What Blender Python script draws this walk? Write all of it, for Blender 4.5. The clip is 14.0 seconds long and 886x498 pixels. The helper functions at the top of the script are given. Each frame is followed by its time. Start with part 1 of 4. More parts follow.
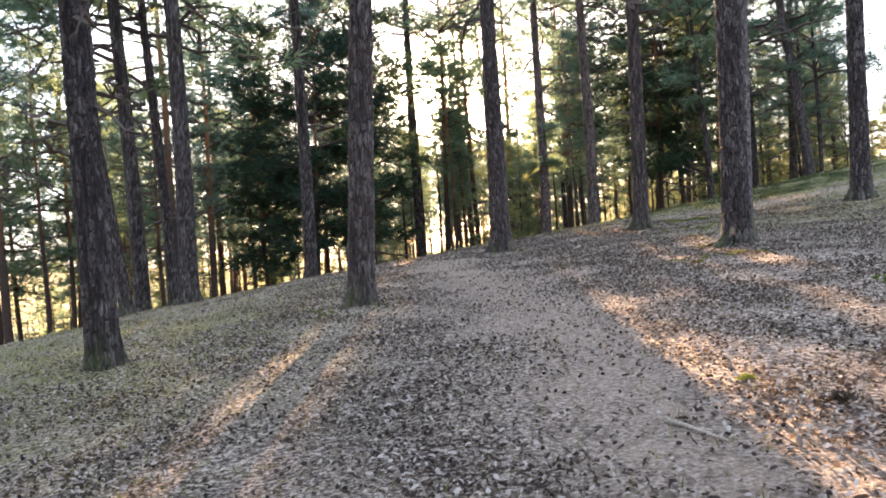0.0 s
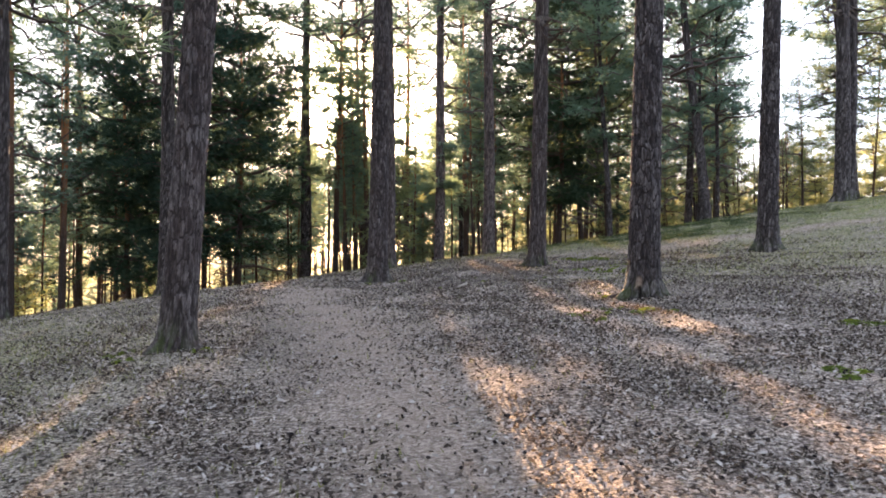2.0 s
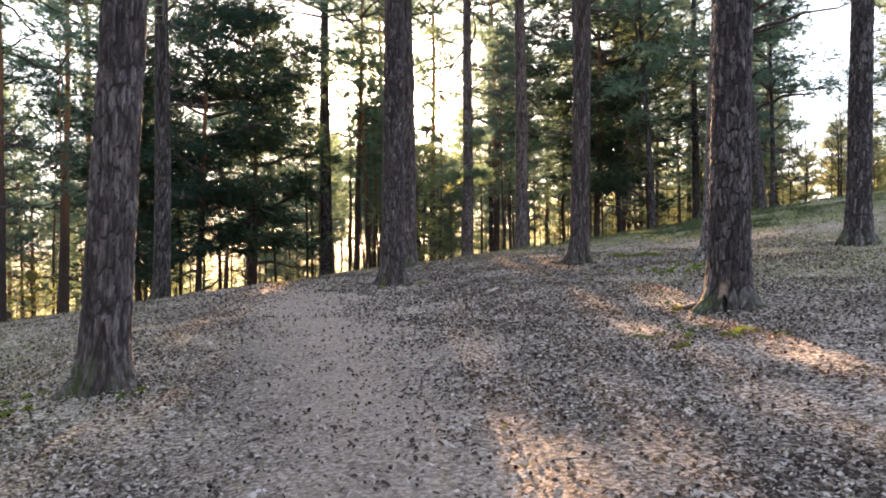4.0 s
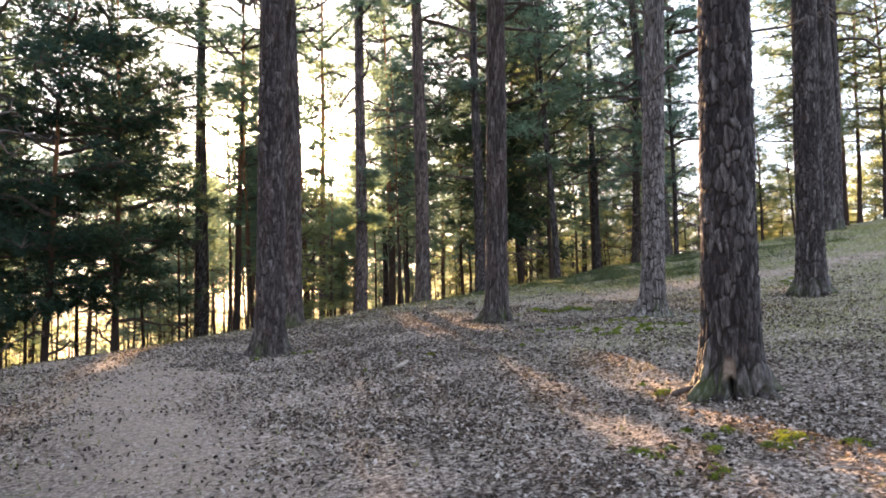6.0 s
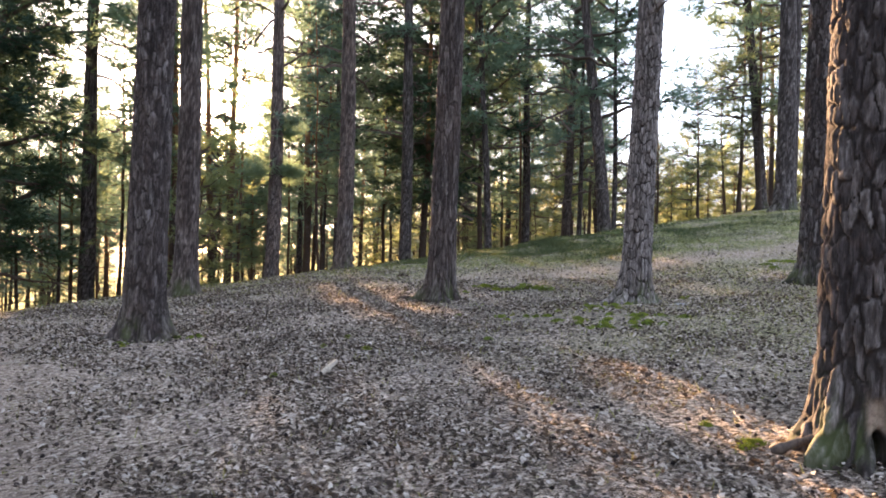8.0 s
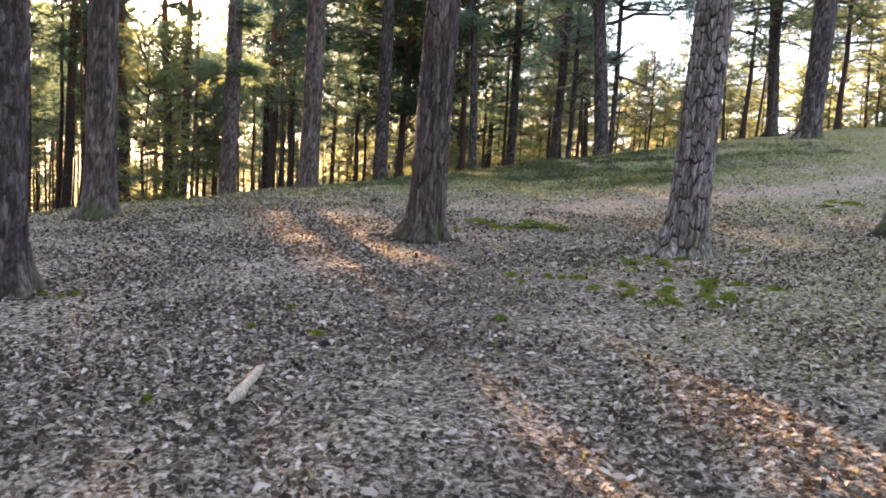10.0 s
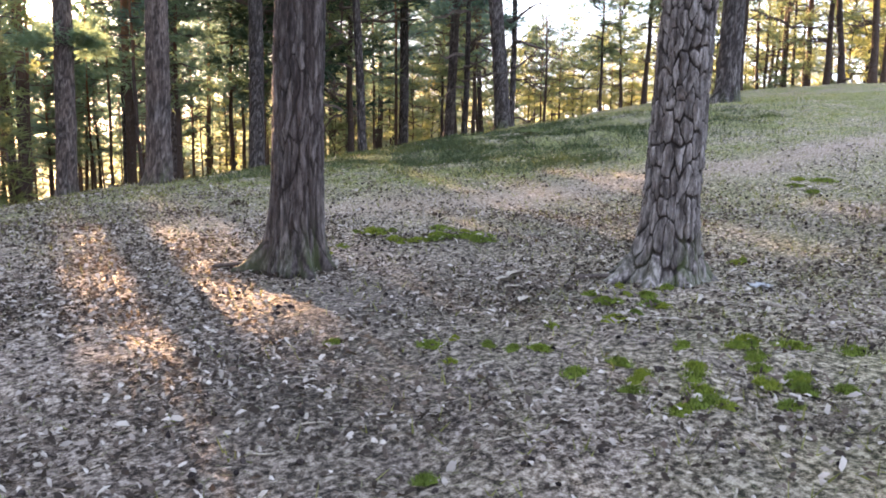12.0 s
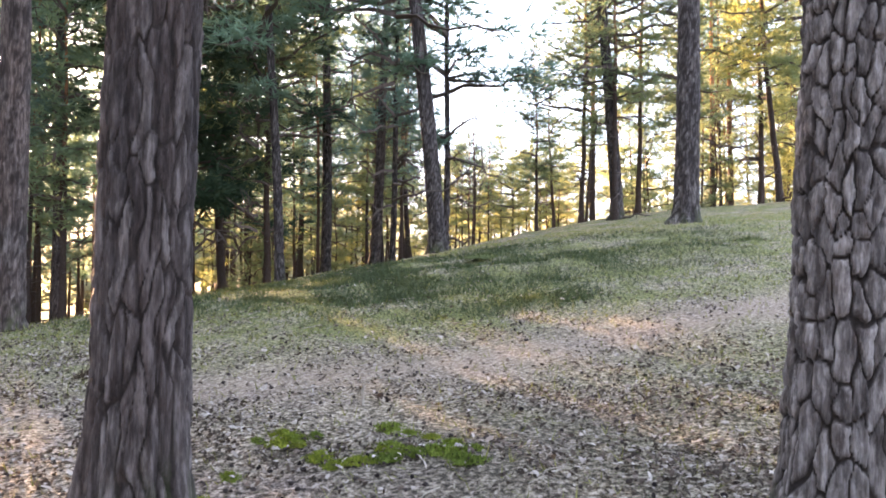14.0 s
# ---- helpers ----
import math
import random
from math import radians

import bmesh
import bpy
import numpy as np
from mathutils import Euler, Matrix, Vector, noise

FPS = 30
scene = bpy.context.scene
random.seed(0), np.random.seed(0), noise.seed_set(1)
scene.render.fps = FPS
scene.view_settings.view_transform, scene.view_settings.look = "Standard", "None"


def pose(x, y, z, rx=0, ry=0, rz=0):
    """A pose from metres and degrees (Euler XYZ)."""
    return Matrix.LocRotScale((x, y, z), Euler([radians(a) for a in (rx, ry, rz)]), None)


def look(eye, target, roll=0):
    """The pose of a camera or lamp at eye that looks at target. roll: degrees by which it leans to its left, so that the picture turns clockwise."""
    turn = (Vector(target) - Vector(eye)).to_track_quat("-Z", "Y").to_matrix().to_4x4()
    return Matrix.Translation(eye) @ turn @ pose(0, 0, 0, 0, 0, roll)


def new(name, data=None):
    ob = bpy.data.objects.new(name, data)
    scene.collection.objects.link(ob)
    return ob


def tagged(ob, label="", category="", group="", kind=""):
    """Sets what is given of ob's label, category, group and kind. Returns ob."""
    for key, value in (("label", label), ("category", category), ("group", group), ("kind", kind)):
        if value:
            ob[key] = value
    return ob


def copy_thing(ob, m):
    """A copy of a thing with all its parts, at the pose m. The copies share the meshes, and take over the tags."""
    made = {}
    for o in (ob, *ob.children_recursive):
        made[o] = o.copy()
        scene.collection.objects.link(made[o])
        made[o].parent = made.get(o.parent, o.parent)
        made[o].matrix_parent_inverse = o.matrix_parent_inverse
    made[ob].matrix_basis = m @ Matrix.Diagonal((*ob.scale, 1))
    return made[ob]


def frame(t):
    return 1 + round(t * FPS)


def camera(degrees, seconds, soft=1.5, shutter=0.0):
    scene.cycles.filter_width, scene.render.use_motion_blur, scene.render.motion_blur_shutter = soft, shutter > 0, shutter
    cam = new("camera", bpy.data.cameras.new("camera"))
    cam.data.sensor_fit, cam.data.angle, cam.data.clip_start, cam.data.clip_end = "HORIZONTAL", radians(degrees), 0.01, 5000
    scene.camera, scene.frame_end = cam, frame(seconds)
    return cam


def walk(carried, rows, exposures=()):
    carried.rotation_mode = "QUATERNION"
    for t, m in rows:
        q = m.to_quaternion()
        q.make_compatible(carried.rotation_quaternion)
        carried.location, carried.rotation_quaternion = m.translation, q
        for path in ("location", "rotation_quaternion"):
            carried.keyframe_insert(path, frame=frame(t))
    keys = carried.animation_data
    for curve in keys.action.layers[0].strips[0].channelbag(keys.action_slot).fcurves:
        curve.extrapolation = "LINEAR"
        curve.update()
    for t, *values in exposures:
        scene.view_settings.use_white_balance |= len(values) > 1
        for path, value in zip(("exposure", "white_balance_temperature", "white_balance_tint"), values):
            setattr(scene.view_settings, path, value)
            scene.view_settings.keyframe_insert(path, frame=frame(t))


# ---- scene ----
cam = camera(60.9, 14.0, soft=1.8)
METRES, EYE, TILT, LEAN, TURN = 19.5, 1.5, 0.0, 0.0, 0.0
ROWS = [
    (0.0, 0.0, 0.0, 0.0, -0.05, -0.76, 3.99),
    (0.5, 0.0066, 0.0309, 0.0018, -2.07, -0.67, 2.84),
    (1.0, 0.0145, 0.0616, 0.0071, -7.04, -0.4, 3.58),
    (1.5, 0.0268, 0.0945, 0.0107, -5.35, 0.18, 3.09),
    (2.0, 0.035, 0.1275, 0.0123, -7.67, 0.28, 0.03),
    (2.5, 0.0447, 0.1614, 0.013, -9.52, 0.79, 1.43),
    (3.0, 0.0498, 0.1945, 0.0149, -5.34, -0.36, 0.51),
    (5.5, 0.0694, 0.3763, 0.0227, -5.61, -0.17, 0.17),
    (6.0, 0.0717, 0.4133, 0.0255, -13.57, 3.18, 1.23),
    (6.5, 0.0754, 0.4501, 0.0278, -13.06, 4.57, -0.4),
    (7.0, 0.0766, 0.4859, 0.0294, -15.07, 2.33, -1.22),
    (7.5, 0.0829, 0.5229, 0.0281, -17.38, 1.57, -0.87),
    (8.0, 0.0901, 0.5586, 0.0299, -20.18, 0.51, -1.19),
    (10.5, 0.1447, 0.7267, 0.0399, -22.52, -7.21, -3.35),
    (11.0, 0.1587, 0.7566, 0.0426, -26.35, -8.69, 0.99),
    (11.5, 0.1759, 0.7887, 0.0454, -27.76, -8.37, 1.14),
    (12.0, 0.1918, 0.823, 0.0477, -30.21, -7.66, -1.05),
    (12.5, 0.2116, 0.8578, 0.052, -32.24, -5.46, 0.28),
    (13.0, 0.224, 0.893, 0.056, -32.23, -3.96, -1.56),
    (13.5, 0.2388, 0.9222, 0.0573, -34.51, -2.03, 0.21),
    (14.0, 0.255, 0.9527, 0.0609, -36.15, 1.18, -0.56),
]
EXPOSURES = [(0.0, 3.58, 6700, 20), (3.2, 3.35, 6700, 21), (5.4, 3.8, 6700, 21), (6.0, 3.55, 6700, 21), (7.0, 3.4, 6650, 21), (8.2, 3.65, 6700, 21), (10.5, 3.75, 6800, 22), (11.5, 3.98, 6550, 22), (13.0, 4.1, 6550, 23), (14.0, 4.18, 6650, 23)]
walk(cam, [(t, pose(0, 0, EYE, TILT, LEAN, TURN) @ pose(METRES * x, METRES * y, METRES * z, 90 + pitch, roll, yaw)) for t, x, y, z, yaw, pitch, roll in ROWS], EXPOSURES)

# ---- light ----
SUN_AZ, SUN_EL = 1.5, 11.0
SUN_DIR = Vector((math.sin(radians(SUN_AZ)) * math.cos(radians(SUN_EL)), math.cos(radians(SUN_AZ)) * math.cos(radians(SUN_EL)), math.sin(radians(SUN_EL))))
world = bpy.data.worlds.new("evening_sky")
scene.world = world
world.use_nodes = True
wn, wl = world.node_tree.nodes, world.node_tree.links
wn.clear()
sky = wn.new("ShaderNodeTexSky")
sky.sky_type = "NISHITA"
sky.sun_disc = False
sky.sun_elevation, sky.sun_rotation = radians(SUN_EL), radians(SUN_AZ)
sky.air_density, sky.dust_density, sky.ozone_density = 1.0, 1.0, 1.0
back = wn.new("ShaderNodeBackground")
back.inputs["Strength"].default_value = 0.15
wout = wn.new("ShaderNodeOutputWorld")
# bright aureole of haze round the low sun
wtc = wn.new("ShaderNodeTexCoord")
wdot = wn.new("ShaderNodeVectorMath")
wdot.operation = "DOT_PRODUCT"
wdot.inputs[1].default_value = SUN_DIR
wl.new(wtc.outputs["Generated"], wdot.inputs[0])
wpow = wn.new("ShaderNodeMapRange")
wpow.interpolation_type = "SMOOTHERSTEP"
wpow.inputs["From Min"].default_value = math.cos(radians(6.0))
wpow.inputs["From Max"].default_value = math.cos(radians(0.6))
wpow.inputs["To Min"].default_value = 0.0
wpow.inputs["To Max"].default_value = 40.0
wl.new(wdot.outputs["Value"], wpow.inputs["Value"])
wmul = wn.new("ShaderNodeVectorMath")
wmul.operation = "SCALE"
wmul.inputs[0].default_value = (1.0, 0.72, 0.40)
wl.new(wpow.outputs["Result"], wmul.inputs["Scale"])
# and the wide warm glow of the hazy air on the sun's side
wwide = wn.new("ShaderNodeMapRange")
wwide.interpolation_type = "SMOOTHSTEP"
wwide.inputs["From Min"].default_value = math.cos(radians(34.0))
wwide.inputs["From Max"].default_value = 1.0
wwide.inputs["To Min"].default_value, wwide.inputs["To Max"].default_value = 0.0, 0.9
wl.new(wdot.outputs["Value"], wwide.inputs["Value"])
wwarm = wn.new("ShaderNodeVectorMath")
wwarm.operation = "SCALE"
wwarm.inputs[0].default_value = (1.0, 0.74, 0.36)
wl.new(wwide.outputs["Result"], wwarm.inputs["Scale"])
wglow = wn.new("ShaderNodeVectorMath")
wglow.operation = "ADD"
wl.new(wmul.outputs["Vector"], wglow.inputs[0])
wl.new(wwarm.outputs["Vector"], wglow.inputs[1])
wadd = wn.new("ShaderNodeVectorMath")
wadd.operation = "ADD"
# an even tone added to light the floor: it evens the clear sky's steep fall from horizon to zenith
wveil = wn.new("ShaderNodeMix")
wveil.data_type = "RGBA"
wveil.inputs[0].default_value = 0.88
wveil.inputs[7].default_value = (1.15, 1.47, 1.86, 1)
wl.new(sky.outputs["Color"], wveil.inputs[6])
wl.new(wveil.outputs[2], wadd.inputs[0])
wl.new(wglow.outputs["Vector"], wadd.inputs[1])
wl.new(wadd.outputs["Vector"], back.inputs["Color"])
wl.new(back.outputs["Background"], wout.inputs["Surface"])

sun = new("sun", bpy.data.lights.new("sun", "SUN"))
sun.data.energy, sun.data.angle, sun.data.color = 4.6, radians(0.6), (1.0, 0.65, 0.34)
sun.matrix_world = look(SUN_DIR * 100, (0, 0, 0))


# ---- materials ----
def nodes_of(name, roughness=0.9):
    mat = bpy.data.materials.new(name)
    mat.use_nodes = True
    tree = mat.node_tree
    bsdf = tree.nodes["Principled BSDF"]
    bsdf.inputs["Roughness"].default_value = roughness
    bsdf.inputs["Specular IOR Level"].default_value = 0.2
    return mat, tree.nodes, tree.links, bsdf


def ramp(nodes, stops):
    r = nodes.new("ShaderNodeValToRGB")
    el = r.color_ramp.elements
    while len(el) < len(stops):
        el.new(0.5)
    for e, (p, c) in zip(el, stops):
        e.position, e.color = p, (*c, 1)
    return r


def noise_of(nodes, links, vec, scale, detail=4.0, rough=0.6):
    n = nodes.new("ShaderNodeTexNoise")
    n.inputs["Scale"].default_value, n.inputs["Detail"].default_value, n.inputs["Roughness"].default_value = scale, detail, rough
    links.new(vec, n.inputs["Vector"])
    return n.outputs["Fac"]


def mix(nodes, links, fac, a, b, blend="MIX"):
    m = nodes.new("ShaderNodeMix")
    m.data_type, m.blend_type = "RGBA", blend
    for value, slot in ((fac, 0), (a, 6), (b, 7)):
        if isinstance(value, bpy.types.NodeSocket):
            links.new(value, m.inputs[slot])
        elif slot == 0:
            m.inputs[slot].default_value = value
        else:
            m.inputs[slot].default_value = (*value, 1)
    return m.outputs[2]


def bump(nodes, links, height, bsdf, strength, distance):
    b = nodes.new("ShaderNodeBump")
    b.inputs["Strength"].default_value, b.inputs["Distance"].default_value = strength, distance
    links.new(height, b.inputs["Height"])
    links.new(b.outputs["Normal"], bsdf.inputs["Normal"])


def attribute(nodes, name):
    a = nodes.new("ShaderNodeAttribute")
    a.attribute_name = name
    return a.outputs["Fac"]


def bark_material():
    """Bark whose plates are modelled: grey lichened plates over dark red-brown fissures, greened at the foot."""
    mat, n, l, bsdf = nodes_of("pine_bark", 0.92)
    tc = n.new("ShaderNodeTexCoord").outputs["Object"]
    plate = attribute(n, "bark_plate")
    tone = attribute(n, "bark_tone")
    grain = noise_of(n, l, tc, 38, 6, 0.7)
    blot = noise_of(n, l, tc, 5, 3)
    mp = n.new("ShaderNodeMapping")
    mp.inputs["Scale"].default_value = (1, 1, 0.16)
    l.new(tc, mp.inputs["Vector"])
    streak = noise_of(n, l, mp.outputs["Vector"], 30, 4, 0.65)
    flake = ramp(n, [(0.36, (0.011, 0.008, 0.008)), (0.5, (0.024, 0.019, 0.019)), (0.66, (0.058, 0.047, 0.047))])
    l.new(streak, flake.inputs[0])
    lichen = ramp(n, [(0.36, (0.050, 0.041, 0.039)), (0.5, (0.14, 0.120, 0.114)), (0.66, (0.32, 0.285, 0.275))])
    l.new(streak, lichen.inputs[0])
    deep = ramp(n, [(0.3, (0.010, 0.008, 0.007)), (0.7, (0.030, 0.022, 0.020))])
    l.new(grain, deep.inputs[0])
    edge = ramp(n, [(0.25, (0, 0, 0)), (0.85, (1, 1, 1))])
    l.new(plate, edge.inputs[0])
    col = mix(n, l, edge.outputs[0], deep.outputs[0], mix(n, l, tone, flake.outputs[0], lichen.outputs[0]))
    rusty = ramp(n, [(0.55, (0, 0, 0)), (0.8, (0.6, 0.6, 0.6))])
    l.new(blot, rusty.inputs[0])
    col = mix(n, l, rusty.outputs[0], col, mix(n, l, 0.3, col, (0.15, 0.095, 0.075)))
    ruddy = ramp(n, [(0.36, (0.055, 0.036, 0.030)), (0.5, (0.115, 0.080, 0.068)), (0.66, (0.21, 0.155, 0.135))])
    l.new(streak, ruddy.inputs[0])
    col = mix(n, l, attribute(n, "bark_brown"), col, ruddy.outputs[0])
    wood = ramp(n, [(0.3, (0.11, 0.075, 0.055)), (0.7, (0.27, 0.20, 0.155))])
    l.new(grain, wood.inputs[0])
    col = mix(n, l, attribute(n, "bare_wood"), col, wood.outputs[0])
    moss = attribute(n, "foot_moss")
    col = mix(n, l, moss, col, (0.055, 0.075, 0.022))
    l.new(col, bsdf.inputs["Base Color"])
    bump(n, l, grain, bsdf, 0.5, 0.006)
    return mat


def far_bark_material():
    """Bark of the trees further off: cracked grey-brown below, thin and orange above."""
    mat, n, l, bsdf = nodes_of("pine_bark_far", 0.92)
    tc = n.new("ShaderNodeTexCoord").outputs["Object"]
    mp = n.new("ShaderNodeMapping")
    mp.inputs["Scale"].default_value = (1, 1, 0.35)
    l.new(tc, mp.inputs["Vector"])
    vo = n.new("ShaderNodeTexVoronoi")
    vo.feature = "DISTANCE_TO_EDGE"
    vo.inputs["Scale"].default_value = 13
    l.new(mp.outputs["Vector"], vo.inputs["Vector"])
    crack = ramp(n, [(0.02, (0, 0, 0)), (0.16, (1, 1, 1))])
    l.new(vo.outputs["Distance"], crack.inputs[0])
    grain = noise_of(n, l, tc, 20, 5, 0.7)
    flake = ramp(n, [(0.25, (0.028, 0.020, 0.018)), (0.75, (0.078, 0.059, 0.052))])
    l.new(grain, flake.inputs[0])
    col = mix(n, l, crack.outputs[0], (0.045, 0.030, 0.024), flake.outputs[0])
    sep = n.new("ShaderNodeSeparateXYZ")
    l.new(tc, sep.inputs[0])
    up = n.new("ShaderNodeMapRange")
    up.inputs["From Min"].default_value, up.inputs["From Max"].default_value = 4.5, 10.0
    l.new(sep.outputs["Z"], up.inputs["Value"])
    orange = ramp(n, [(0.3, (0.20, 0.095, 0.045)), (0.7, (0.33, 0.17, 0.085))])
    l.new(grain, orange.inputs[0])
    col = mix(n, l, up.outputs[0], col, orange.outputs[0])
    info = n.new("ShaderNodeObjectInfo")
    vary = ramp(n, [(0, (0.75, 0.75, 0.78)), (1, (1.2, 1.1, 1.0))])
    l.new(info.outputs["Random"], vary.inputs[0])
    col = mix(n, l, 1.0, col, vary.outputs[0], "MULTIPLY")
    l.new(col, bsdf.inputs["Base Color"])
    bump(n, l, crack.outputs[0], bsdf, 0.7, 0.015)
    return mat


def leafy_material(name, dark, light, through_colour, share, middle=None):
    """Leaves or needles: part of the light shines through; each spray and each tree has its own tone."""
    mat = bpy.data.materials.new(name)
    mat.use_nodes = True
    n, l = mat.node_tree.nodes, mat.node_tree.links
    n.clear()
    geo = n.new("ShaderNodeNewGeometry")
    r = ramp(n, [(0.0, dark), (0.38, dark), (0.60, middle), (0.95, light)] if middle else [(0.0, dark), (1.0, light)])
    l.new(geo.outputs["Random Per Island"], r.inputs[0])
    info = n.new("ShaderNodeObjectInfo")
    vary = ramp(n, [(0, (0.70, 0.78, 0.95)), (0.6, (0.95, 1.0, 1.0)), (1, (1.2, 1.12, 0.9))])
    l.new(info.outputs["Random"], vary.inputs[0])
    col = mix(n, l, 1.0, r.outputs[0], vary.outputs[0], "MULTIPLY")
    d = n.new("ShaderNodeBsdfDiffuse")
    l.new(col, d.inputs["Color"])
    t = n.new("ShaderNodeBsdfTranslucent")
    l.new(mix(n, l, 1.0, vary.outputs[0], through_colour, "MULTIPLY"), t.inputs["Color"])
    ms = n.new("ShaderNodeMixShader")
    ms.inputs[0].default_value = share
    l.new(d.outputs[0], ms.inputs[1])
    l.new(t.outputs[0], ms.inputs[2])
    o = n.new("ShaderNodeOutputMaterial")
    l.new(ms.outputs[0], o.inputs["Surface"])
    return mat


def ground_material():
    mat, n, l, bsdf = nodes_of("forest_soil", 0.95)
    tc = n.new("ShaderNodeTexCoord").outputs["Object"]
    fine = noise_of(n, l, tc, 26, 8, 0.75)
    mid = noise_of(n, l, tc, 3.2, 6, 0.65)
    big = noise_of(n, l, tc, 0.9, 5, 0.65)
    litter = ramp(n, [(0.41, (0.022, 0.016, 0.013)), (0.465, (0.125, 0.096, 0.079)), (0.53, (0.30, 0.243, 0.205)), (0.60, (0.60, 0.515, 0.45))])
    l.new(fine, litter.inputs[0])
    tint = ramp(n, [(0.34, (0.62, 0.60, 0.62)), (0.48, (0.95, 0.93, 0.92)), (0.66, (1.2, 1.17, 1.13))])
    l.new(mid, tint.inputs[0])
    col = mix(n, l, 1.0, litter.outputs[0], tint.outputs[0], "MULTIPLY")
    # darker patches of the floor, mottled
    patch_fac = n.new("ShaderNodeMath")
    patch_fac.operation = "MULTIPLY"
    l.new(attribute(n, "dark_patch"), patch_fac.inputs[0])
    patch_mottle = ramp(n, [(0.36, (0.5, 0.5, 0.5)), (0.56, (1, 1, 1))])
    l.new(mid, patch_mottle.inputs[0])
    l.new(patch_mottle.outputs[0], patch_fac.inputs[1])
    patch_floor = ramp(n, [(0.40, (0.016, 0.012, 0.012)), (0.52, (0.070, 0.055, 0.050)), (0.63, (0.24, 0.20, 0.18))])
    l.new(fine, patch_floor.inputs[0])
    col = mix(n, l, patch_fac.outputs[0], col, patch_floor.outputs[0])
    # worn earth of the trodden path
    earth = ramp(n, [(0.38, (0.165, 0.121, 0.094)), (0.50, (0.265, 0.202, 0.161)), (0.62, (0.37, 0.290, 0.236))])
    l.new(fine, earth.inputs[0])
    trod = n.new("ShaderNodeMath")
    trod.operation = "MULTIPLY"
    l.new(attribute(n, "trodden"), trod.inputs[0])
    worn = ramp(n, [(0.32, (0.45, 0.45, 0.45)), (0.6, (1, 1, 1))])
    l.new(mid, worn.inputs[0])
    l.new(worn.outputs[0], trod.inputs[1])
    col = mix(n, l, trod.outputs[0], col, earth.outputs[0])
    # moss and short grass
    green = ramp(n, [(0.38, (0.028, 0.034, 0.011)), (0.49, (0.105, 0.115, 0.040)), (0.60, (0.28, 0.265, 0.105))])
    l.new(fine, green.inputs[0])
    gm = n.new("ShaderNodeMath")
    gm.operation = "MULTIPLY"
    l.new(attribute(n, "grassy"), gm.inputs[0])
    patch = ramp(n, [(0.40, (0.22, 0.22, 0.22)), (0.55, (1, 1, 1))])
    l.new(mix(n, l, 0.68, mid, big), patch.inputs[0])
    l.new(patch.outputs[0], gm.inputs[1])
    col = mix(n, l, gm.outputs[0], col, green.outputs[0])
    dusk = ramp(n, [(0.38, (0.014, 0.018, 0.008)), (0.49, (0.050, 0.062, 0.026)), (0.62, (0.14, 0.155, 0.065))])
    l.new(fine, dusk.inputs[0])
    col = mix(n, l, attribute(n, "heather"), col, dusk.outputs[0])
    # dry pale meadow far below the hill
    col = mix(n, l, attribute(n, "meadow"), col, mix(n, l, mid, (0.22, 0.17, 0.09), (0.34, 0.26, 0.14)))
    l.new(col, bsdf.inputs["Base Color"])
    bump(n, l, fine, bsdf, 1.0, 0.03)
    return mat


BARK, BARK_FAR, SOIL = bark_material(), far_bark_material(), ground_material()
NEEDLES = leafy_material("pine_needles", (0.034, 0.058, 0.045), (0.088, 0.126, 0.086), (0.24, 0.33, 0.22), 0.5)
# lighter yellow-green: low sunlight put into the needles' own colour
NEEDLES_SUN_TINT = leafy_material("sun_tinted_pine_needles", (0.058, 0.080, 0.036), (0.135, 0.150, 0.068), (0.34, 0.37, 0.17), 0.5)
NEEDLES_DARK = leafy_material("dark_pine_needles", (0.020, 0.037, 0.028), (0.050, 0.078, 0.056), (0.075, 0.115, 0.080), 0.30)
# the far wood's sunlit paleness is put into this needle colour
NEEDLES_FAR = leafy_material("pale_sunlit_far_needles", (0.085, 0.100, 0.070), (0.19, 0.19, 0.13), (0.46, 0.45, 0.27), 0.55)
LITTER = leafy_material("dry_leaves", (0.040, 0.030, 0.025), (0.49, 0.405, 0.340), (0.24, 0.17, 0.11), 0.15, (0.145, 0.103, 0.080))
STRAW = leafy_material("dry_grass", (0.14, 0.13, 0.06), (0.34, 0.30, 0.17), (0.35, 0.30, 0.12), 0.35)
GRASS = leafy_material("short_grass", (0.050, 0.058, 0.020), (0.29, 0.27, 0.105), (0.25, 0.24, 0.06), 0.3)
TURF = leafy_material("dark_turf", (0.026, 0.034, 0.018), (0.135, 0.150, 0.070), (0.10, 0.12, 0.03), 0.25)
CONES = leafy_material("pine_cone_scales", (0.022, 0.016, 0.014), (0.085, 0.062, 0.050), (0, 0, 0), 0.0)
MOSS = leafy_material("bright_moss", (0.034, 0.050, 0.012), (0.26, 0.30, 0.055), (0.15, 0.19, 0.03), 0.25)


def wood_material(name, a, b):
    mat, n, l, bsdf = nodes_of(name, 0.8)
    tc = n.new("ShaderNodeTexCoord").outputs["Object"]
    mp = n.new("ShaderNodeMapping")
    mp.inputs["Scale"].default_value = (1, 1, 0.15)
    l.new(tc, mp.inputs["Vector"])
    g = noise_of(n, l, mp.outputs["Vector"], 60, 5)
    r = ramp(n, [(0.3, a), (0.7, b)])
    l.new(g, r.inputs[0])
    l.new(r.outputs[0], bsdf.inputs["Base Color"])
    bump(n, l, g, bsdf, 0.6, 0.004)
    return mat


DEADWOOD = wood_material("weathered_wood", (0.16, 0.13, 0.105), (0.40, 0.35, 0.29))
LIMB = wood_material("limb_bark", (0.040, 0.030, 0.026), (0.11, 0.085, 0.073))


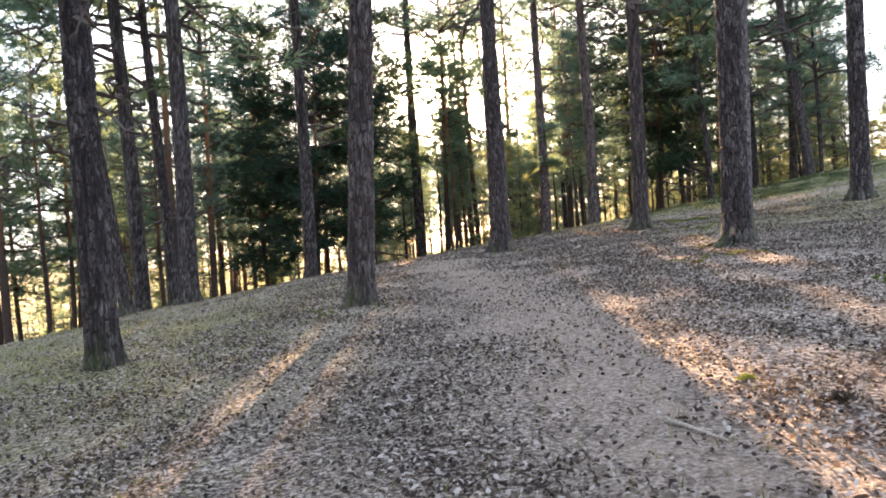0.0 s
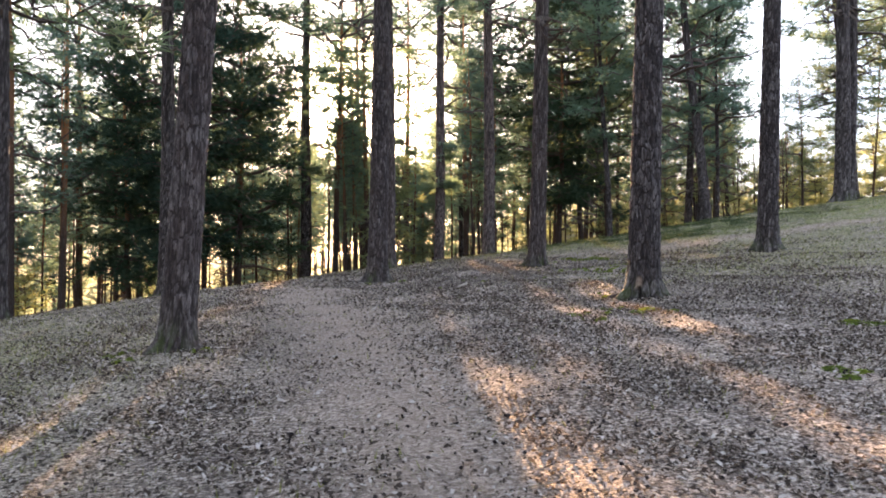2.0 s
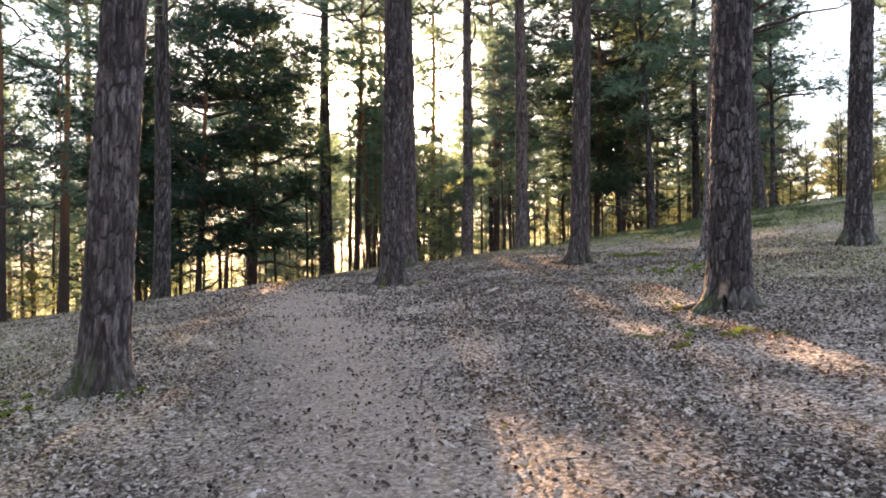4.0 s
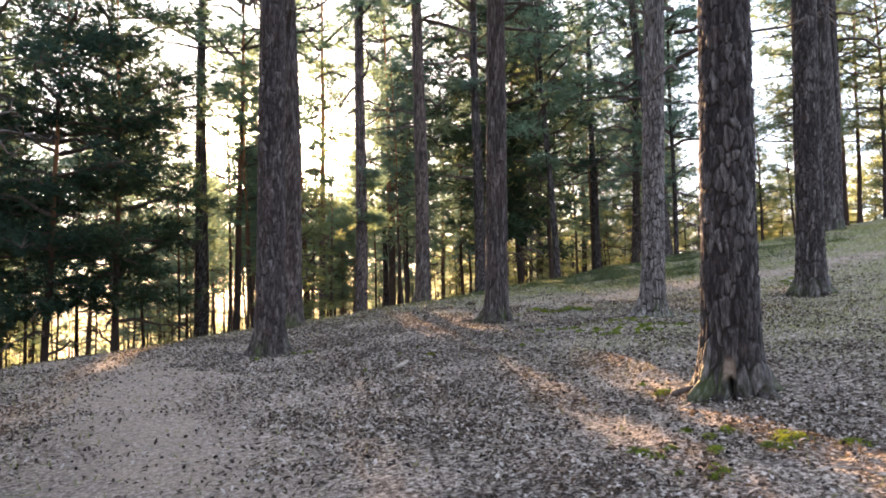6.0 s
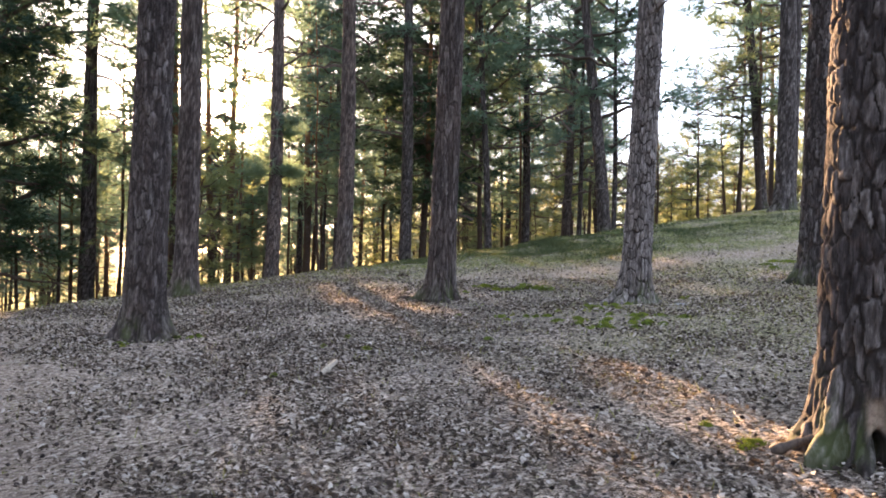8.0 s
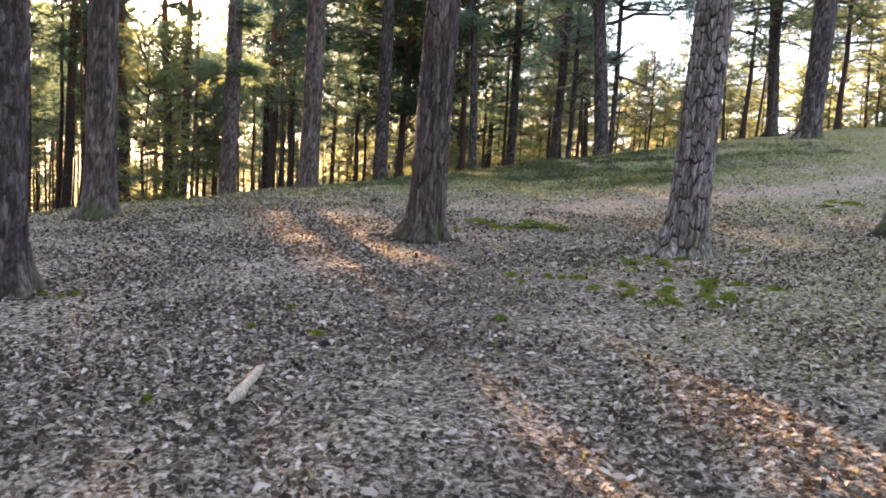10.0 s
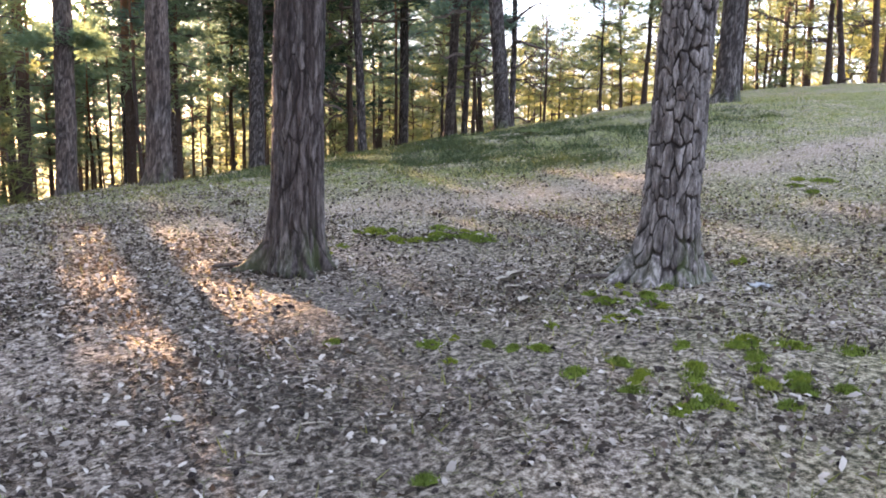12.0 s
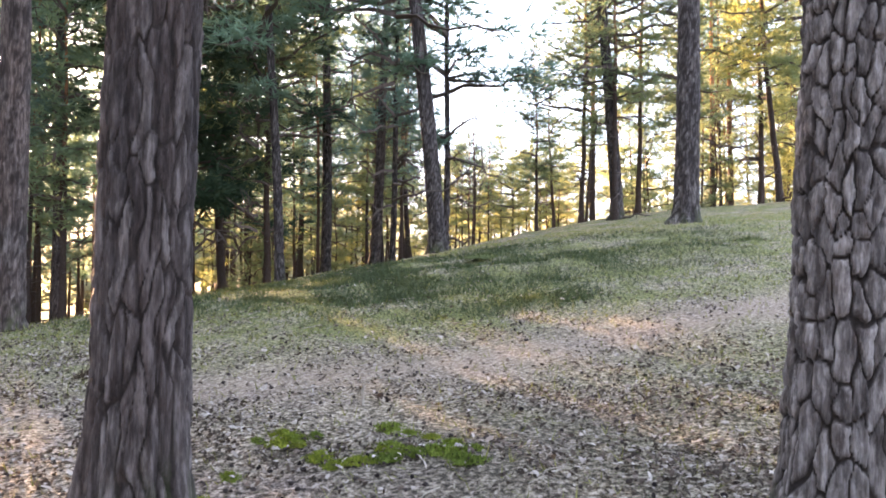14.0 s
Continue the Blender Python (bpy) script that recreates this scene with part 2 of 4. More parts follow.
# ---- the lie of the land ----
def softplus(v, k):
    return k * np.log1p(np.exp(np.clip(v / k, -40, 40)))


def land(x, y):
    """Height of the ground: a slope that rises ahead and to the right, a mossy knoll, and the fall beyond its brow."""
    x, y = np.asarray(x, float), np.asarray(y, float)
    cx = 30 - softplus(30 - (-14 + softplus(x + 14, 2.0)), 2.0)
    cy = 38 - softplus(38 - (-8 + softplus(y + 8, 2.0)), 2.0)
    u, v = (cx - 4) / 12, (cy - 15) / 14
    z = (0.972 + 0.883 * u + 0.77 * v + 0.22 * u * u + 0.17 * u * v - 0.037 * v * v + 0.023 * u ** 3 + 0.003 * u * u * v - 0.02 * u * v * v - 0.121 * v ** 3)
    z = z + 0.34 * np.exp(-((x - 17.5) ** 2 / 40 + (y - 29) ** 2 / 26)) - 0.17 * np.exp(-((x - 9) ** 2 + (y - 22) ** 2) / 12)
    brow = 32 + 0.35 * (x - 5) - 0.50 * softplus(5 - x, 2.0)
    fall = softplus(y - brow, 2.5)
    z = z - 9 * (1 - np.exp(-0.16 * fall / 9))
    z = z - 5 * (1 - np.exp(-0.11 * softplus(-7 - x, 2.0) / 5))
    z = z + 0.035 * np.sin(x * 1.3 + 0.6 * y) * np.sin(y * 0.9 - 0.4 * x) + 0.02 * np.sin(x * 3.1) * np.sin(y * 2.7 + x)
    knoll = np.exp(-((x - 12.5) ** 2 / 30 + (y - 28.5) ** 2 / 16))
    z = z + knoll * (0.07 * np.sin(1.9 * x + 0.7 * y) * np.sin(1.5 * y - 0.6 * x) + 0.03 * np.sin(3.7 * x - 1.1 * y) * np.sin(3.3 * y))
    return z


def height(x, y):
    return float(land(x, y))


def path_weight(x, y):
    """How trodden the ground is: the walked path, and a second one that crosses the knoll's foot."""
    line = 1.25 - 0.011 * np.clip(y - 7, 0, 20) ** 2
    a = np.exp(-((x - line) / (0.65 + 0.03 * np.clip(y, 0, 25))) ** 2) * (1 / (1 + np.exp(np.clip(y - 24, -60, 60) / 1.5)))
    s = 24.2 - 1.3 * np.tanh((x - 9) / 4.5)
    b = np.exp(-((y - s) / 0.8) ** 2) / (1 + np.exp(-np.clip(x - 6, -60, 60) / 0.8))
    return np.clip(a + b, 0, 1)


def grass_weight(x, y):
    knoll = np.exp(-(((x - 15.5) / 7.5) ** 2 + ((y - 29.5) / 4.6) ** 2)) * 1.5
    left = 0.75 / (1 + np.exp(np.clip(x + 2.2, -40, 40) / 0.8)) * np.exp(-((y - 11) / 9) ** 2)
    right = 0.6 / (1 + np.exp(-np.clip(x - 9.5, -60, 60) / 1.0))
    foot = 0.5 * np.exp(-(((x - 8) / 2.5) ** 2 + ((y - 17.5) / 2.5) ** 2))
    brow = 0.6 / (1 + np.exp(-np.clip(y - 25.5, -60, 60) / 1.2))
    return np.clip(knoll + left + right + foot + brow, 0, 1) * (1 - 0.85 * path_weight(x, y))


def dark_patch_weight(x, y):
    """Darker patches of floor: beside the path below the brow, and between the furrowed and the leaning pine."""
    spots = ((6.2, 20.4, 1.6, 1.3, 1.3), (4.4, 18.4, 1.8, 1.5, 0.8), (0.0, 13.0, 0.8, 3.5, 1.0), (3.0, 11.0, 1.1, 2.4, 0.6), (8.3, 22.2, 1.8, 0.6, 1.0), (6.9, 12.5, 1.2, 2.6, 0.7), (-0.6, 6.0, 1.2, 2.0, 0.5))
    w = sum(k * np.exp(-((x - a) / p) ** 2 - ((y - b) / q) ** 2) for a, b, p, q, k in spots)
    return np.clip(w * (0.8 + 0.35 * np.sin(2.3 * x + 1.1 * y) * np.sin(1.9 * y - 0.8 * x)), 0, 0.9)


def heather_weight(x, y):
    """Dark mossy turf over the knoll's flank and along the rim at its foot, in ragged patches."""
    flank = np.exp(-(((x - 10.8) / 3.6) ** 2 + ((y - 30.5) / 3.6) ** 2) ** 2)
    rim = np.exp(-((x - 11.3) / 1.6) ** 2 - ((y - 25.5 + 0.25 * (x - 11.3)) / 0.45) ** 2)
    over = 0.5 * np.exp(-(((x - 14.5) / 4.5) ** 2 + ((y - 28.0) / 2.8) ** 2) ** 2)
    ragged = 0.62 + 0.38 * np.sin(1.7 * x + 1.2 * np.sin(1.1 * y)) * np.sin(1.3 * y + 0.9 * np.sin(1.9 * x)) + 0.25 * np.sin(4.1 * x + y) * np.sin(3.7 * y - x)
    return np.clip((0.8 * flank + 0.8 * rim + 1.2 * over) * ragged, 0, 0.85)


def spaced(lo, hi, step, far):
    core = np.arange(lo, hi + step / 2, step)
    out, d, s = [], 0.0, step
    while d < far:
        s *= 1.22
        d += s
        out.append(d)
    return np.concatenate([lo - np.array(out[::-1]), core, hi + np.array(out)])


def mesh_of(name, verts, faces, material, smooth=False):
    me = bpy.data.meshes.new(name)
    me.from_pydata(np.asarray(verts).tolist(), [], np.asarray(faces).tolist() if not isinstance(faces, list) else faces)
    me.materials.append(material)
    if smooth:
        me.polygons.foreach_set("use_smooth", [True] * len(me.polygons))
    me.update()
    return me


def add_float(me, name, values):
    me.attributes.new(name, "FLOAT", "POINT").data.foreach_set("value", np.asarray(values, np.float32).ravel())


def grid_faces(nu, nv, wrap=False):
    j, i = np.meshgrid(np.arange(nv - 1), np.arange(nu if wrap else nu - 1), indexing="ij")
    a, b = j * nu + i, j * nu + (i + 1) % nu
    return np.stack([a, b, b + nu, a + nu], -1).reshape(-1, 4)


def build_ground():
    xs, ys = spaced(-11, 24, 0.2, 2500), spaced(-3, 38, 0.2, 2500)
    X, Y = np.meshgrid(xs, ys)
    rng = np.random.default_rng(5)
    Z = land(X, Y)
    near = (np.abs(X - 6) < 18) & (np.abs(Y - 18) < 22)
    Z = Z + near * rng.normal(0, 0.010, Z.shape) * (1 - 0.6 * path_weight(X, Y))
    me = mesh_of("ground", np.stack([X, Y, Z], -1).reshape(-1, 3), grid_faces(len(xs), len(ys)), SOIL, True)
    add_float(me, "trodden", path_weight(X, Y))
    add_float(me, "grassy", grass_weight(X, Y))
    add_float(me, "dark_patch", dark_patch_weight(X, Y))
    add_float(me, "heather", heather_weight(X, Y))
    far = np.hypot(X - 5, Y - 15)
    add_float(me, "meadow", np.clip((far - 40) / 25, 0, 1))
    tagged(new("ground", me), "sloping woodland floor of trodden earth, dry leaves and moss", "ground", kind="structure")


build_ground()


# ---- trees ----
def part(name, me, parent, label=""):
    ob = new(name, me)
    ob.parent = parent
    if label:
        ob["label"] = label
    return ob


def cells(u, v, nu, seed):
    """Distance between the two nearest seeds of a jittered lattice that closes on itself after nu columns, and a number of the cell."""
    f1, f2, who = np.full(u.shape, 9.0), np.full(u.shape, 9.0), np.zeros(u.shape)
    iu, iv = np.floor(u), np.floor(v)
    for du in (-1, 0, 1):
        for dv in (-1, 0, 1):
            cu, cv = iu + du, iv + dv
            k = np.mod(cu, nu) * 127.1 + cv * 311.7 + seed * 17.3
            ju, jv, jw = [np.mod(np.sin(k * s) * 43758.5453, 1.0) for s in (1.0, 1.37, 1.91)]
            d = np.hypot(cu + 0.1 + 0.8 * ju - u, (cv + 0.1 + 0.8 * jv - v))
            closer = d < f1
            f2 = np.where(closer, f1, np.minimum(f2, d))
            who = np.where(closer, jw, who)
            f1 = np.where(closer, d, f1)
    return f2 - f1, who


def wave_noise(u, v, nu, seed):
    """Smooth noise between -1 and 1 that closes on itself after nu columns."""
    iu, iv = np.floor(u), np.floor(v)
    fu, fv = u - iu, v - iv
    fu, fv = fu * fu * (3 - 2 * fu), fv * fv * (3 - 2 * fv)

    def corner(a, b):
        return np.mod(np.sin(np.mod(iu + a, nu) * 127.1 + (iv + b) * 311.7 + seed * 31.7) * 43758.5453, 1.0) * 2 - 1

    return (corner(0, 0) * (1 - fu) + corner(1, 0) * fu) * (1 - fv) + (corner(0, 1) * (1 - fu) + corner(1, 1) * fu) * fv


def trunk_rings(h, fine_to, step):
    z = list(np.arange(-0.45, fine_to, step))
    while z[-1] < h:
        z.append(z[-1] + max(step, 0.06 * (z[-1] - fine_to) + step))
    z[-1] = h
    return np.array(z)


def trunk_mesh(r, h, seed, lean=(0, 0), seg=84, step=0.028, fine_to=5.0, flare=0.24, roots=0.75, scar=None, bend=0.0, plate_size=0.17, smooth_bark=0.3, pale=0.0, plate_width=0.072, fissure=1.0, brown=0.0, warp=1.0, soft=1.0):
    """A pine trunk with root flare and modelled bark plates. lean: metres sideways for each metre of height."""
    rng = np.random.default_rng(seed)
    zs = trunk_rings(h, fine_to, step)
    th = np.linspace(0, 2 * np.pi, seg, endpoint=False)
    TH, Z = np.meshgrid(th, zs)
    zc = np.maximum(Z, 0)
    rad = r * (0.25 + 0.75 * np.clip(1 - Z / h, 0, 1) ** 0.75) * 0.98
    rad = rad + r * flare * np.exp(-zc / 0.24)
    lobes = np.zeros_like(Z)
    for k in range(8):
        a, w, s = k * 0.785 + rng.uniform(-0.3, 0.3), rng.uniform(0.12, 0.26), rng.uniform(0.25, 1.0)
        d = np.angle(np.exp(1j * (TH - a)))
        lobes += s * np.exp(-(d / w) ** 2)
    rad = rad + r * roots * lobes * np.exp(-zc / 0.14) + r * 0.13 * lobes * np.exp(-zc / 0.6)
    rad = rad * (1 + 0.03 * np.sin(2 * TH + rng.uniform(0, 6)) + 0.025 * np.sin(3 * TH + 0.5 * Z + rng.uniform(0, 6)))
    nu = max(8, int(round(2 * np.pi * r / plate_width)))
    u = TH / (2 * np.pi) * nu
    tall = plate_size * (1 + 1.1 * np.exp(-zc / 0.6))
    v = np.cumsum(np.gradient(Z, axis=0) / tall, axis=0)
    wu = warp * (0.25 + 0.30 * fissure) * wave_noise(u * 0.5, v * 1.3, nu // 2, seed) + 0.30 * warp * wave_noise(u, v * 3, nu, seed + 1)
    wv = 0.45 * warp * wave_noise(u, v * 1.2, nu, seed + 2)
    cut_off = (nu // 2 * 2) / nu
    gap, who = cells(u + wu * cut_off, v + wv, nu, seed)
    gap2, who2 = cells(u * 2 + wu, v * 2.4 + wv, nu * 2, seed + 7)
    worn = 0.5 + 0.5 * wave_noise(u * 0.5, v * 0.5, nu // 2, seed + 3)
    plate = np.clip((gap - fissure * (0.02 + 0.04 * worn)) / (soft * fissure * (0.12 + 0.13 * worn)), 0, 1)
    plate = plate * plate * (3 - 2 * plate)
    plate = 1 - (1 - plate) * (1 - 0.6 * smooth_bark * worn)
    small = np.clip(gap2 / 0.3, 0, 1)
    ridge = wave_noise(u * 3, v * 0.8, nu * 3, seed + 5)
    flaky = wave_noise(u * 4, v * 5, nu * 4, seed + 6)
    thin = np.clip(1 - (Z - 5) / 6, 0.25, 1)
    disp = (0.024 * (plate - 0.7) + 0.012 * (who - 0.5) * plate + 0.007 * (small - 0.6) * plate + 0.009 * ridge + 0.005 * flaky) * thin
    bare = np.zeros_like(Z)
    if scar:
        a, z0, w, hh, depth = scar
        d = np.angle(np.exp(1j * (TH - a))) * r
        cut = np.clip(1.3 - np.abs(d) / w, 0, 1) * np.clip(1.4 - np.abs(Z - z0) / hh, 0, 1)
        cut = np.clip(cut * 1.6 + 0.35 * wave_noise(u * 2, v * 4, nu * 2, seed + 8) * (cut > 0.02), 0, 1)
        disp = disp * (1 - 0.85 * cut) - depth * cut
        bare = cut
        hole = np.clip(1.25 - np.hypot(d / (0.9 * w), (Z - 0.04) / 0.11), 0, 1)
        disp = disp - 0.16 * np.clip(hole * 2, 0, 1)
    rad = rad + disp
    X = rad * np.cos(TH) + lean[0] * Z + bend * np.sin(Z / h * 9)
    Y = rad * np.sin(TH) + lean[1] * Z
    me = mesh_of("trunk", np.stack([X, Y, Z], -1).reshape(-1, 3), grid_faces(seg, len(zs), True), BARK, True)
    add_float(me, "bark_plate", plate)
    add_float(me, "bark_tone", np.clip(0.55 * who - 0.1 + 0.15 * small + 0.20 * (flaky + 1) * 0.5 + 0.2 * worn + pale - 0.15 + 0.12 * np.exp(-zc / 0.5), 0, 1))
    add_float(me, "bare_wood", bare)
    add_float(me, "bark_brown", np.clip(brown * (0.7 + 0.6 * wave_noise(u * 0.5, v * 0.4, nu // 2, seed + 4)), 0, 1) * np.clip(plate * 1.5, 0, 1))
    foot = np.clip(np.exp(-(zc / 0.22) ** 1.5) * (0.25 + 0.75 * np.clip(np.sin(TH * 2 + seed) + 0.3, 0, 1)) * np.clip(who2 * 1.8 - 0.4, 0, 1), 0, 0.5)
    add_float(me, "foot_moss", foot)
    return me


def tube(points, radii, sides=6):
    """Vertices and faces of a tapered tube along points."""
    pts = np.asarray(points, float)
    t = np.gradient(pts, axis=0)
    t /= np.linalg.norm(t, axis=1, keepdims=True) + 1e-9
    ref = np.where(np.abs(t[:, 2:3]) > 0.9, np.array([[1.0, 0, 0]]), np.array([[0, 0, 1.0]]))
    a = np.cross(t, ref)
    a /= np.linalg.norm(a, axis=1, keepdims=True) + 1e-9
    b = np.cross(t, a)
    ang = np.linspace(0, 2 * np.pi, sides, endpoint=False)
    ring = a[:, None] * np.cos(ang)[None, :, None] + b[:, None] * np.sin(ang)[None, :, None]
    v = pts[:, None] + ring * np.asarray(radii)[:, None, None]
    return v.reshape(-1, 3), grid_faces(sides, len(pts), True)


class Pile:
    """Gathers many small pieces into one mesh."""

    def __init__(self):
        self.v, self.f, self.n = [], [], 0

    def add(self, v, f):
        v = np.asarray(v, float).reshape(-1, 3)
        self.v.append(v)
        self.f.extend((np.asarray(f) + self.n).tolist())
        self.n += len(v)

    def mesh(self, name, material, smooth=False):
        return mesh_of(name, np.concatenate(self.v), self.f, material, smooth)


def blades(rng, centres, aims, count, length, width, spread):
    """Needle sprays: count narrow three-cornered blades fan out from each centre along its aim."""
    c = np.repeat(centres, count, axis=0)
    d = np.repeat(aims, count, axis=0) + rng.normal(0, spread, (len(c), 3))
    d /= np.linalg.norm(d, axis=1, keepdims=True)
    side = np.cross(d, rng.normal(0, 1, d.shape))
    side /= np.linalg.norm(side, axis=1, keepdims=True)
    ln = length * rng.uniform(0.6, 1.25, (len(c), 1))
    w = width * rng.uniform(0.7, 1.3, (len(c), 1))
    v = np.stack([c - side * w * 0.5, c + side * w * 0.5, c + d * ln], 1).reshape(-1, 3)
    return v, np.arange(len(v)).reshape(-1, 3)


def crown_meshes(seed, h, start, reach, limbs, tufts, blade=(0.42, 0.032), count=12, droop=0.0, top_round=0.8, material=None, bare=0.0, low=0, snags=0, r=0.15):
    """Branches and needle clumps of a pine: whorls of branches from the height start up, which carry flat shelves of sprays; low bare crooked ones below."""
    rng = np.random.default_rng(seed)
    wood = Pile()
    centres, aims = [], []
    whorl, left = 0.0, 0
    for k in range(limbs + low):
        dead = k < low
        if left == 0:
            whorl, left = (k - low + rng.uniform(0, 1)) / limbs, rng.integers(2, 5)
        left -= 1
        s = min(0.99, max(0.0, whorl + rng.normal(0, 0.008)))
        z0 = start - rng.uniform(0.3, 4.5) if dead else start + (h - start) * s * 0.97
        long = reach * (np.sin(np.pi * (0.18 + 0.80 * s)) ** top_round) * rng.uniform(0.4, 1.25)
        a = k * 2.39996 + rng.uniform(-0.6, 0.6)
        rise = rng.uniform(0.0, 0.4) + 0.5 * s - droop
        n = 6
        q = np.linspace(0, 1, n)
        bendy = np.cumsum(rng.normal(0, 0.10 if dead else 0.075, (n, 3)), axis=0) * q[:, None] ** 0.5 * long
        pts = np.stack([np.cos(a) * long * q, np.sin(a) * long * q, z0 + long * (rise * q - (0.35 + droop) * q * q * (1 - s) + 0.12 * q ** 3)], 1) + bendy
        r0 = 0.020 + 0.024 * long
        wood.add(*tube(pts, r0 * (1 - 0.8 * q), 3))
        if dead or rng.uniform() < bare:
            for _ in range(4):
                i = rng.integers(2, n - 1)
                e = pts[i] + rng.normal(0, 0.35, 3) * long * 0.5
                wood.add(*tube([pts[i], (pts[i] + e) / 2 + rng.normal(0, 0.10, 3), e], [r0 * 0.4, r0 * 0.3, r0 * 0.12], 3))
            continue
        clumps = max(2, int(1.5 + long * 1.25))
        for _ in range(clumps):
            f = rng.uniform(0.35, 1.0)
            base = np.array([np.interp(f, q, pts[:, i]) for i in range(3)])
            mid = base + rng.normal(0, 1, 3) * np.array([0.30, 0.30, 0.12]) * (0.35 + 0.35 * long) + np.array([0, 0, 0.08])
            wood.add(*tube([base, mid], [r0 * 0.35, r0 * 0.1], 3))
            m = max(2, int(rng.poisson(tufts)))
            size = rng.uniform(0.55, 1.25) * (0.22 + 0.085 * long)
            cl = mid + rng.normal(0, 1, (m, 3)) * np.array([size, size, size * 0.42])
            out = np.array([np.cos(a), np.sin(a), 0.25])
            centres.append(cl)
            aims.append(np.repeat(out[None] * 0.35, m, 0) + (cl - mid) * 1.1)
    for _ in range(snags):
        z, a, ln = rng.uniform(1.5, start + 1), rng.uniform(0, 6.28), rng.uniform(0.2, 1.3)
        d = np.array([np.cos(a), np.sin(a), rng.uniform(-0.3, 0.3)])
        p0 = np.array([0, 0, z]) + d * r * 0.7
        wood.add(*tube([p0, p0 + d * ln * 0.5 + rng.normal(0, 0.05, 3), p0 + d * ln + rng.normal(0, 0.12, 3)], [0.018, 0.012, 0.004], 3))
    centres, aims = np.concatenate(centres), np.concatenate(aims)
    v, f = blades(rng, centres, aims, count, blade[0], blade[1], np.array([0.6, 0.6, 0.42]))
    return wood.mesh("branchwork", LIMB), mesh_of("crown", v, f, material or NEEDLES)


TALL_CROWNS = [crown_meshes(31 + k, 21 + k, 10.5 + 0.5 * k, 3.1, 32, 8, (0.5, 0.052), 7, bare=0.12, low=9) for k in range(3)]


def big_pine(x, y, r, h, seed, lean=(0, 0), label="", seg=84, step=0.028, fine_to=5.0, **more):
    top = new("pine_tree")
    top.location = (x, y, height(x, y))
    tagged(top, label, "tree", "tall pines of the hillside")
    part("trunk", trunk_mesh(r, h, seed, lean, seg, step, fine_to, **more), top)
    limbs, crown = TALL_CROWNS[seed % 3]
    for name, me in (("branchwork", limbs), ("crown", crown)):
        ob = tagged(part(name, me, top), kind="stuff")
        ob.location = (lean[0] * 14, lean[1] * 14, h - 21 - seed % 3)
        ob.rotation_euler = (0, 0, seed * 1.7)
    return top


NEAR_PINES = [
    # x, y, radius, height, lean, label
    (-4.50, 9.80, 0.205, 19, (-0.012, 0.0), "tall pine with cracked grey bark and mossy foot on the slope"),
    (-1.42, 12.54, 0.215, 20, (0.067, 0.0), "tall pine with flared fissured foot beside the path"),
    (1.53, 20.43, 0.235, 21, (0.016, 0.0), "tall pine with mossy root flare on the brow"),
    (5.50, 14.08, 0.245, 21, (0.020, -0.003), "thick pine with plated bark and a scar at its foot"),
    (10.97, 19.64, 0.24, 21, (0.026, 0.0), "tall dark-barked pine standing on the grassy slope"),
    (5.89, 22.22, 0.212, 20, (0.020, -0.010), "pine with furrowed grey bark above fallen leaves"),
    (8.10, 20.13, 0.205, 20, (0.036, -0.016), "leaning pine with pale plated bark and spreading roots"),
]
BARKS = [
    dict(plate_size=0.17, pale=-0.26, flare=0.12, roots=0.4, fissure=0.95, warp=0.8), dict(plate_size=0.26, pale=-0.18, brown=0.2, fissure=0.95, warp=0.8), dict(plate_size=0.19, pale=-0.2, brown=0.15, fissure=0.95, warp=0.8),
    dict(plate_size=0.18, plate_width=0.066, pale=-0.16, flare=0.3, roots=1.0, fissure=0.9, warp=0.8, smooth_bark=0.15, seg=140, step=0.02, scar=(-2.25, 0.24, 0.042, 0.085, 0.03)), dict(plate_size=0.20, pale=-0.16, fissure=0.95, warp=0.8),
    dict(plate_size=0.34, plate_width=0.066, flare=0.3, roots=1.2, smooth_bark=0.4, fissure=0.7, warp=0.9, pale=-0.18, brown=0.26, seg=170, step=0.018, fine_to=4.0),
    dict(plate_size=0.15, plate_width=0.064, fissure=0.40, soft=2.2, warp=0.7, smooth_bark=0.0, pale=0.42, flare=0.42, roots=1.1, seg=200, step=0.014, fine_to=3.6),
]
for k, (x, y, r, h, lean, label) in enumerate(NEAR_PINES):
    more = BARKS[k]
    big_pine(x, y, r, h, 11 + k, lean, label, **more)

